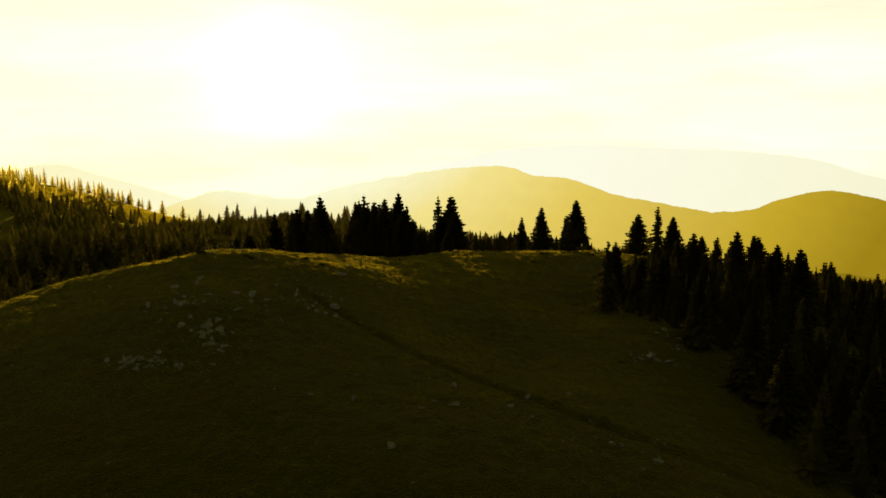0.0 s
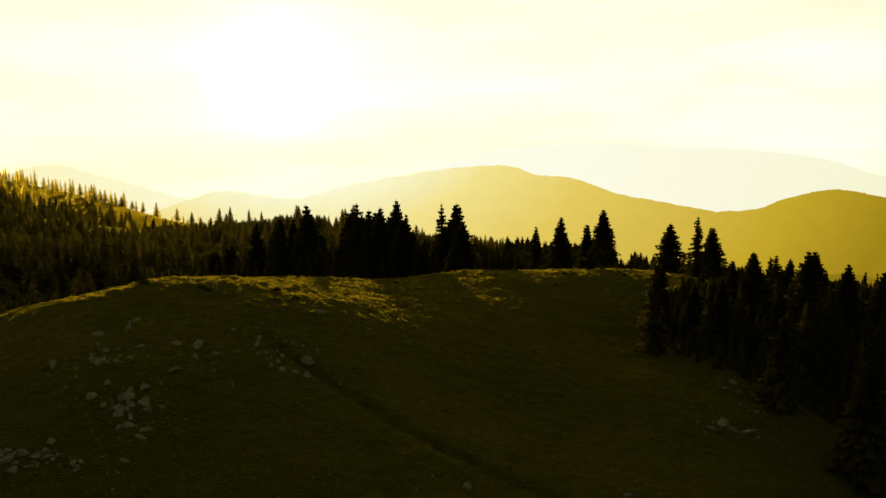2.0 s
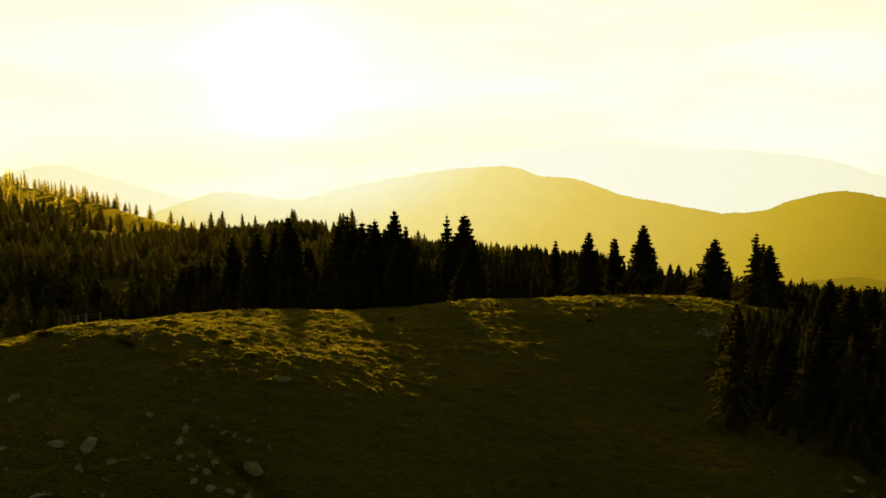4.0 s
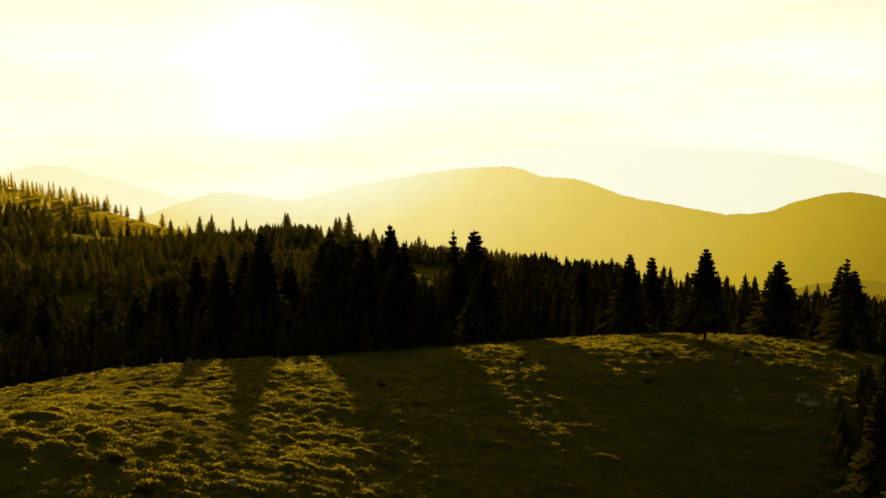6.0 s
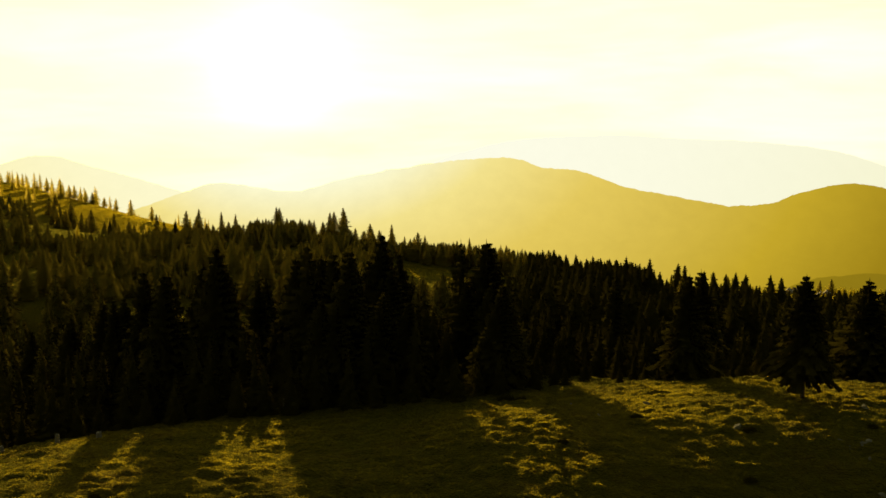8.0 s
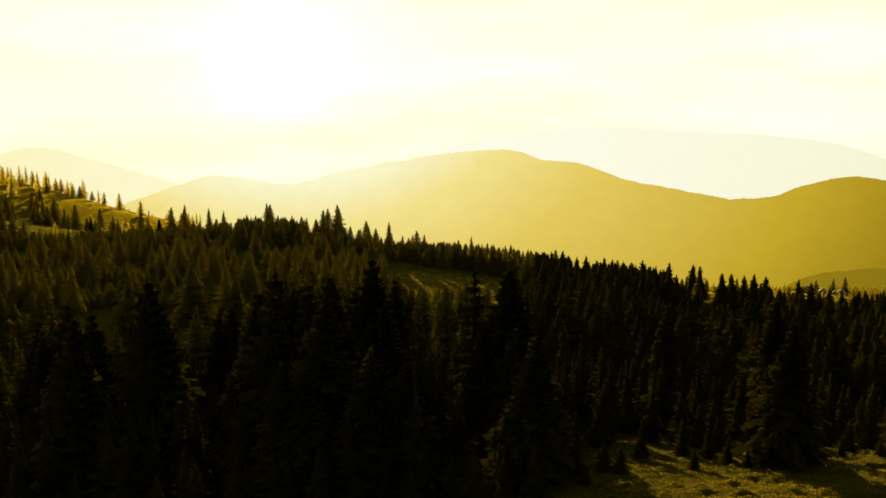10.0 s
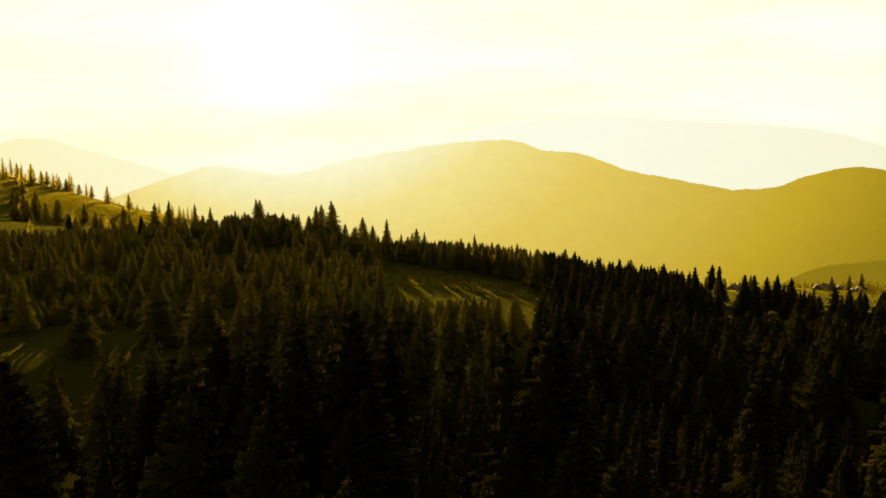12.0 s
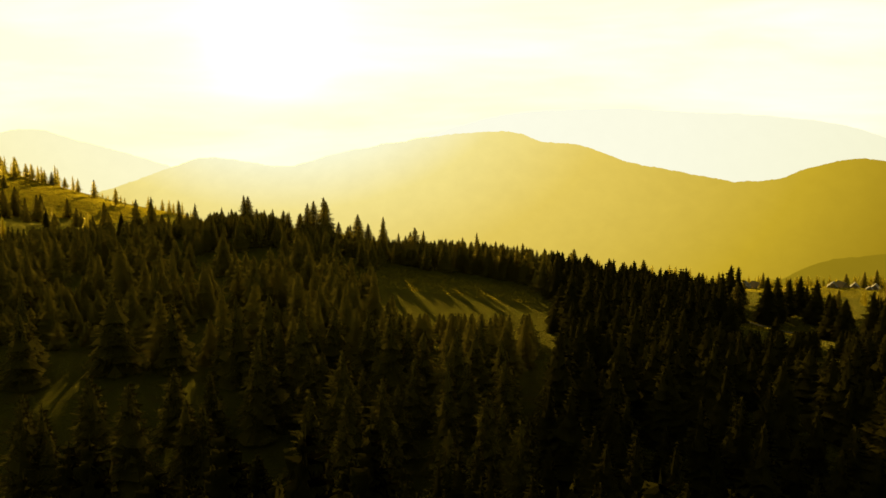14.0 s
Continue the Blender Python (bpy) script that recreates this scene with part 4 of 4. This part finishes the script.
def tufts(count, west, east, south, north, low, high):
    g = np.random.default_rng(17)
    x, y = g.uniform(west, east, count), g.uniform(south, north, count)
    patch = np.array([noise.noise(Vector((a * 0.11, b * 0.11, 1.7))) + 0.5 * noise.noise(Vector((a * 0.6, b * 0.6, 4.0))) for a, b in zip(x, y)])
    swell = np.array([mounds(a, b) for a, b in zip(x, y)])
    keep = g.random(count) < np.clip(swell * 3.2 - 0.25, 0.04, 1) * (0.75 + 0.6 * patch)
    x, y, patch = x[keep], y[keep], patch[keep]
    z = on_sheet(x, y) - 0.02
    n, verts = len(x), []
    for blade in range(2):
        a = g.uniform(0, 6.283, n)
        tall, half = g.uniform(low, high, n) * (1 + 0.7 * np.clip(patch, -0.3, 1)), g.uniform(0.032, 0.078, n) * (7 if high > 0.2 else 1)
        lean = g.uniform(-0.2, 0.2, (n, 2))
        c, s = np.cos(a) * half, np.sin(a) * half
        ox, oy = x + g.uniform(-0.15, 0.15, n), y + g.uniform(-0.15, 0.15, n)
        verts.append(np.stack([np.stack([ox - c, oy - s, z], 1), np.stack([ox + c, oy + s, z], 1), np.stack([ox + lean[:, 0], oy + lean[:, 1], z + tall], 1)], 1).reshape(-1, 3))
    return np.concatenate(verts)


blades = np.concatenate([tufts(470000, -74, 62, 180, 295, 0.04, 0.11), tufts(50000, -90, 60, 96, 182, 0.08, 0.20), tufts(165000, -580, -330, 1090, 1345, 0.3, 0.65),
                         tufts(16000, 220, 480, 1040, 1190, 0.3, 0.6), tufts(6000, -60, 40, 670, 740, 0.2, 0.5), tufts(4000, 140, 210, 715, 760, 0.2, 0.5)])
stuff("pasture_grass", blades, np.arange(len(blades)).reshape(-1, 3), BLADE, "short tufted mountain grass, golden where the sun shines through", "grass")

# ---- fence, stumps and shrubs on the crest ----


def part(name, bm, mat, parent, label=""):
    me = bpy.data.meshes.new(name)
    bm.to_mesh(me)
    bm.free()
    me.materials.append(mat)
    ob = new(name, me)
    ob.parent = parent
    if label:
        tagged(ob, label)
    return ob


def pole(bm, a, b, r0, r1, sides=7):
    """A tapered round bar from a to b."""
    a, b = Vector(a), Vector(b)
    turn = (b - a).to_track_quat("Z", "Y").to_matrix()
    rings = [[bm.verts.new(p + turn @ Vector((r * math.cos(2 * math.pi * k / sides), r * math.sin(2 * math.pi * k / sides), 0))) for k in range(sides)] for p, r in ((a, r0), (b, r1))]
    for k in range(sides):
        bm.faces.new((rings[0][k], rings[0][(k + 1) % sides], rings[1][(k + 1) % sides], rings[1][k]))
    bm.faces.new(rings[1])
    bm.faces.new(list(reversed(rings[0])))


def pasture_fence():
    fence = tagged(new("pasture_fence"), "old post and wire fence crossing the grassy hilltop", "fence")
    spots = [(-40.6 - 2.35 * k + 0.3 * math.sin(k * 2.1), 188.5 + 2.25 * k) for k in range(9)]
    tops = []
    for k, (x, y) in enumerate(spots):
        z, tall = lie(x, y), 1.45 + 0.2 * math.sin(k * 3.7)
        bm = bmesh.new()
        tip = (x + 0.08 * math.sin(k * 5), y + 0.06 * math.cos(k * 3), z + tall)
        pole(bm, (x, y, z - 0.4), tip, 0.085, 0.07)
        part("post", bm, POST_WOOD, fence)
        tops.append(Vector(tip))
    for drop in (0.15, 0.6):
        for a, b in zip(tops, tops[1:]):
            bm = bmesh.new()
            pole(bm, a - Vector((0, 0, drop)), b - Vector((0, 0, drop)), 0.012, 0.012, 4)
            part("wire", bm, POST_WOOD, fence)
    return fence


pasture_fence()


def stump(x, y, tall, girth, label):
    bm = bmesh.new()
    z, sides, rings = lie(x, y), 9, []
    for u, r in ((-0.15, 1.5), (0.05, 1.2), (0.3, 0.95), (0.8, 0.85), (1.0, 0.78)):
        rings.append([bm.verts.new((x + girth * r * math.cos(k * 0.698) * (1 + 0.12 * math.sin(k * 2.6)), y + girth * r * math.sin(k * 0.698), z + tall * u + (0.14 * tall * math.sin(k * 1.9) if u == 1.0 else 0))) for k in range(sides)])
    for a, b in zip(rings, rings[1:]):
        for k in range(sides):
            bm.faces.new((a[k], a[(k + 1) % sides], b[(k + 1) % sides], b[k]))
    bm.faces.new(rings[-1])
    me = bpy.data.meshes.new("tree_stump")
    bm.to_mesh(me)
    bm.free()
    me.materials.append(POST_WOOD)
    return tagged(new("tree_stump", me), label, "stump", "stumps at the wood edge")


stump(-45.5, 261, 0.8, 0.35, "pale sawn tree stump at the wood edge")
stump(-49.5, 259, 1.1, 0.25, "grey splintered stump at the wood edge")
stump(-27.5, 281.5, 2.2, 0.28, "tall broken snag standing in front of dark spruces")
stump(-54.5, 256, 0.7, 0.3, "low weathered stump in the grass")


def shrub(x, y, size, seed):
    """A low juniper: many short twigs in an uneven cushion."""
    r = random.Random(seed)
    verts = []
    for k in range(240):
        a, u = r.uniform(0, 6.283), r.random() ** 0.5
        px, py = math.cos(a) * u * size, math.sin(a) * u * size * 0.8
        top = size * 0.75 * math.sqrt(max(0, 1 - u * u)) * (0.75 + 0.5 * r.random())
        w = size * 0.13
        b = r.uniform(0, 6.283)
        verts += [(px - w * math.cos(b), py - w * math.sin(b), top * 0.3), (px + w * math.cos(b), py + w * math.sin(b), top * 0.35), (px * 1.12, py * 1.12, top)]
    me = bpy.data.meshes.new("juniper_shrub")
    fill_mesh(me, np.array(verts), np.arange(len(verts)).reshape(-1, 3))
    me.materials.append(NEEDLE)
    ob = tagged(new("juniper_shrub", me), "low dark juniper cushion on the grassy crest", "shrub", "junipers on the pasture")
    ob.location = (x, y, lie(x, y) - 0.05)


for k, (x, y, size) in enumerate([(-43.5, 189, 0.9), (-42.2, 188.2, 0.7), (-53.8, 190, 1.1), (-31, 193, 0.7), (-27, 188, 0.9), (-20, 204, 0.6), (18, 262, 0.7), (30, 258, 0.8),
                                   (8, 252, 0.6), (46, 262, 0.7), (26, 246, 0.7), (-12, 236, 0.6), (-34, 232, 0.6), (4, 283, 1.3), (6, 281, 0.9), (-3, 284, 1.0)]):
    shrub(x, y, size, 80 + k)

# ---- alpine huts on the far meadow ----


def hut(x, y, turn, long, wide, wall, pitch):
    """A herdsman's hut: low board walls under a steep shingled roof with deep eaves."""
    ob = tagged(new("herdsman_hut"), "low board hut with a steep sunlit shingle roof on far meadow", "hut", "alpine huts")
    ob.matrix_world = pose(x, y, float(height(x, y)[0]) - 0.2, 0, 0, turn)
    hx, hy, ridge_z, over = wide / 2, long / 2, wall + wide / 2 * math.tan(radians(pitch)), 0.8

    def slab(name, corners, thick, mat, label=""):
        bm = bmesh.new()
        n = (Vector(corners[1]) - Vector(corners[0])).cross(Vector(corners[-1]) - Vector(corners[0])).normalized() * thick
        a = [bm.verts.new(c) for c in corners]
        b = [bm.verts.new(Vector(c) + n) for c in corners]
        bm.faces.new(list(reversed(a)))
        bm.faces.new(b)
        for k in range(len(a)):
            bm.faces.new((a[k], a[(k + 1) % len(a)], b[(k + 1) % len(a)], b[k]))
        return part(name, bm, mat, ob, label)

    for s in (-1, 1):
        slab("side_wall", [(s * hx, -hy, 0), (s * hx, hy, 0), (s * hx, hy, wall), (s * hx, -hy, wall)], 0.15 * -s, HUT_WOOD)
        slab("gable_wall", [(-hx + 0.16, s * hy, 0), (hx - 0.16, s * hy, 0), (hx - 0.16, s * hy, wall), (0, s * hy, ridge_z - 0.15), (-hx + 0.16, s * hy, wall)], 0.15 * s, GABLE_WOOD, "pale weathered gable boards")
        drop = over * math.tan(radians(pitch))
        slab("roof_slope", [(s * (hx + over), -hy - over, wall - drop), (s * (hx + over), hy + over, wall - drop), (s * 0.02, hy + over, ridge_z), (s * 0.02, -hy - over, ridge_z)], 0.22 * s, SHINGLE, "silver-grey wooden shingles")
    slab("door", [(-0.5, -hy - 0.16, 0.1), (0.5, -hy - 0.16, 0.1), (0.5, -hy - 0.16, 2.0), (-0.5, -hy - 0.16, 2.0)], 0.05, POST_WOOD)
    return ob


for x, y, turn, long, wide, wall, pitch in [(294, 1128, -31, 13, 11, 2.0, 42), (309, 1136, 20, 12, 10, 2.0, 44), (385, 1132, -30, 10, 9, 1.8, 42), (398, 1140, 16, 11, 9, 1.8, 45),
                                            (414, 1146, -29, 9, 8, 1.7, 42), (431, 1138, -31, 10, 9, 1.8, 43), (416, 1120, -30, 6, 5, 1.6, 42)]:
    hut(x, y, turn, long, wide, wall, pitch)

# ---- the cart track below the huts ----


def cart_track():
    """A worn earth track a few metres wide that follows the lie of the land."""
    way = [(138, 796), (150, 778), (164, 757), (181, 736), (198, 721)]
    bm, left, right = bmesh.new(), [], []
    for k in range(61):
        u = k / 60 * (len(way) - 1)
        n = min(int(u), len(way) - 2)
        (ax, ay), (bx, by) = way[n], way[n + 1]
        x, y = ax + (bx - ax) * (u - n), ay + (by - ay) * (u - n)
        side = Vector((by - ay, ax - bx, 0)).normalized() * (2.2 + 0.5 * math.sin(k * 1.3))
        for line, s in ((left, -1), (right, 1)):
            px, py = x + side.x * s, y + side.y * s
            line.append(bm.verts.new((px, py, float(height(px, py)[0]) + 0.25)))
    for k in range(60):
        bm.faces.new((left[k], right[k], right[k + 1], left[k + 1]))
    me = bpy.data.meshes.new("cart_track")
    bm.to_mesh(me)
    bm.free()
    me.materials.append(EARTH)
    tagged(new("cart_track", me), "pale worn earth cart track crossing the far meadow", "track", kind="structure")


cart_track()
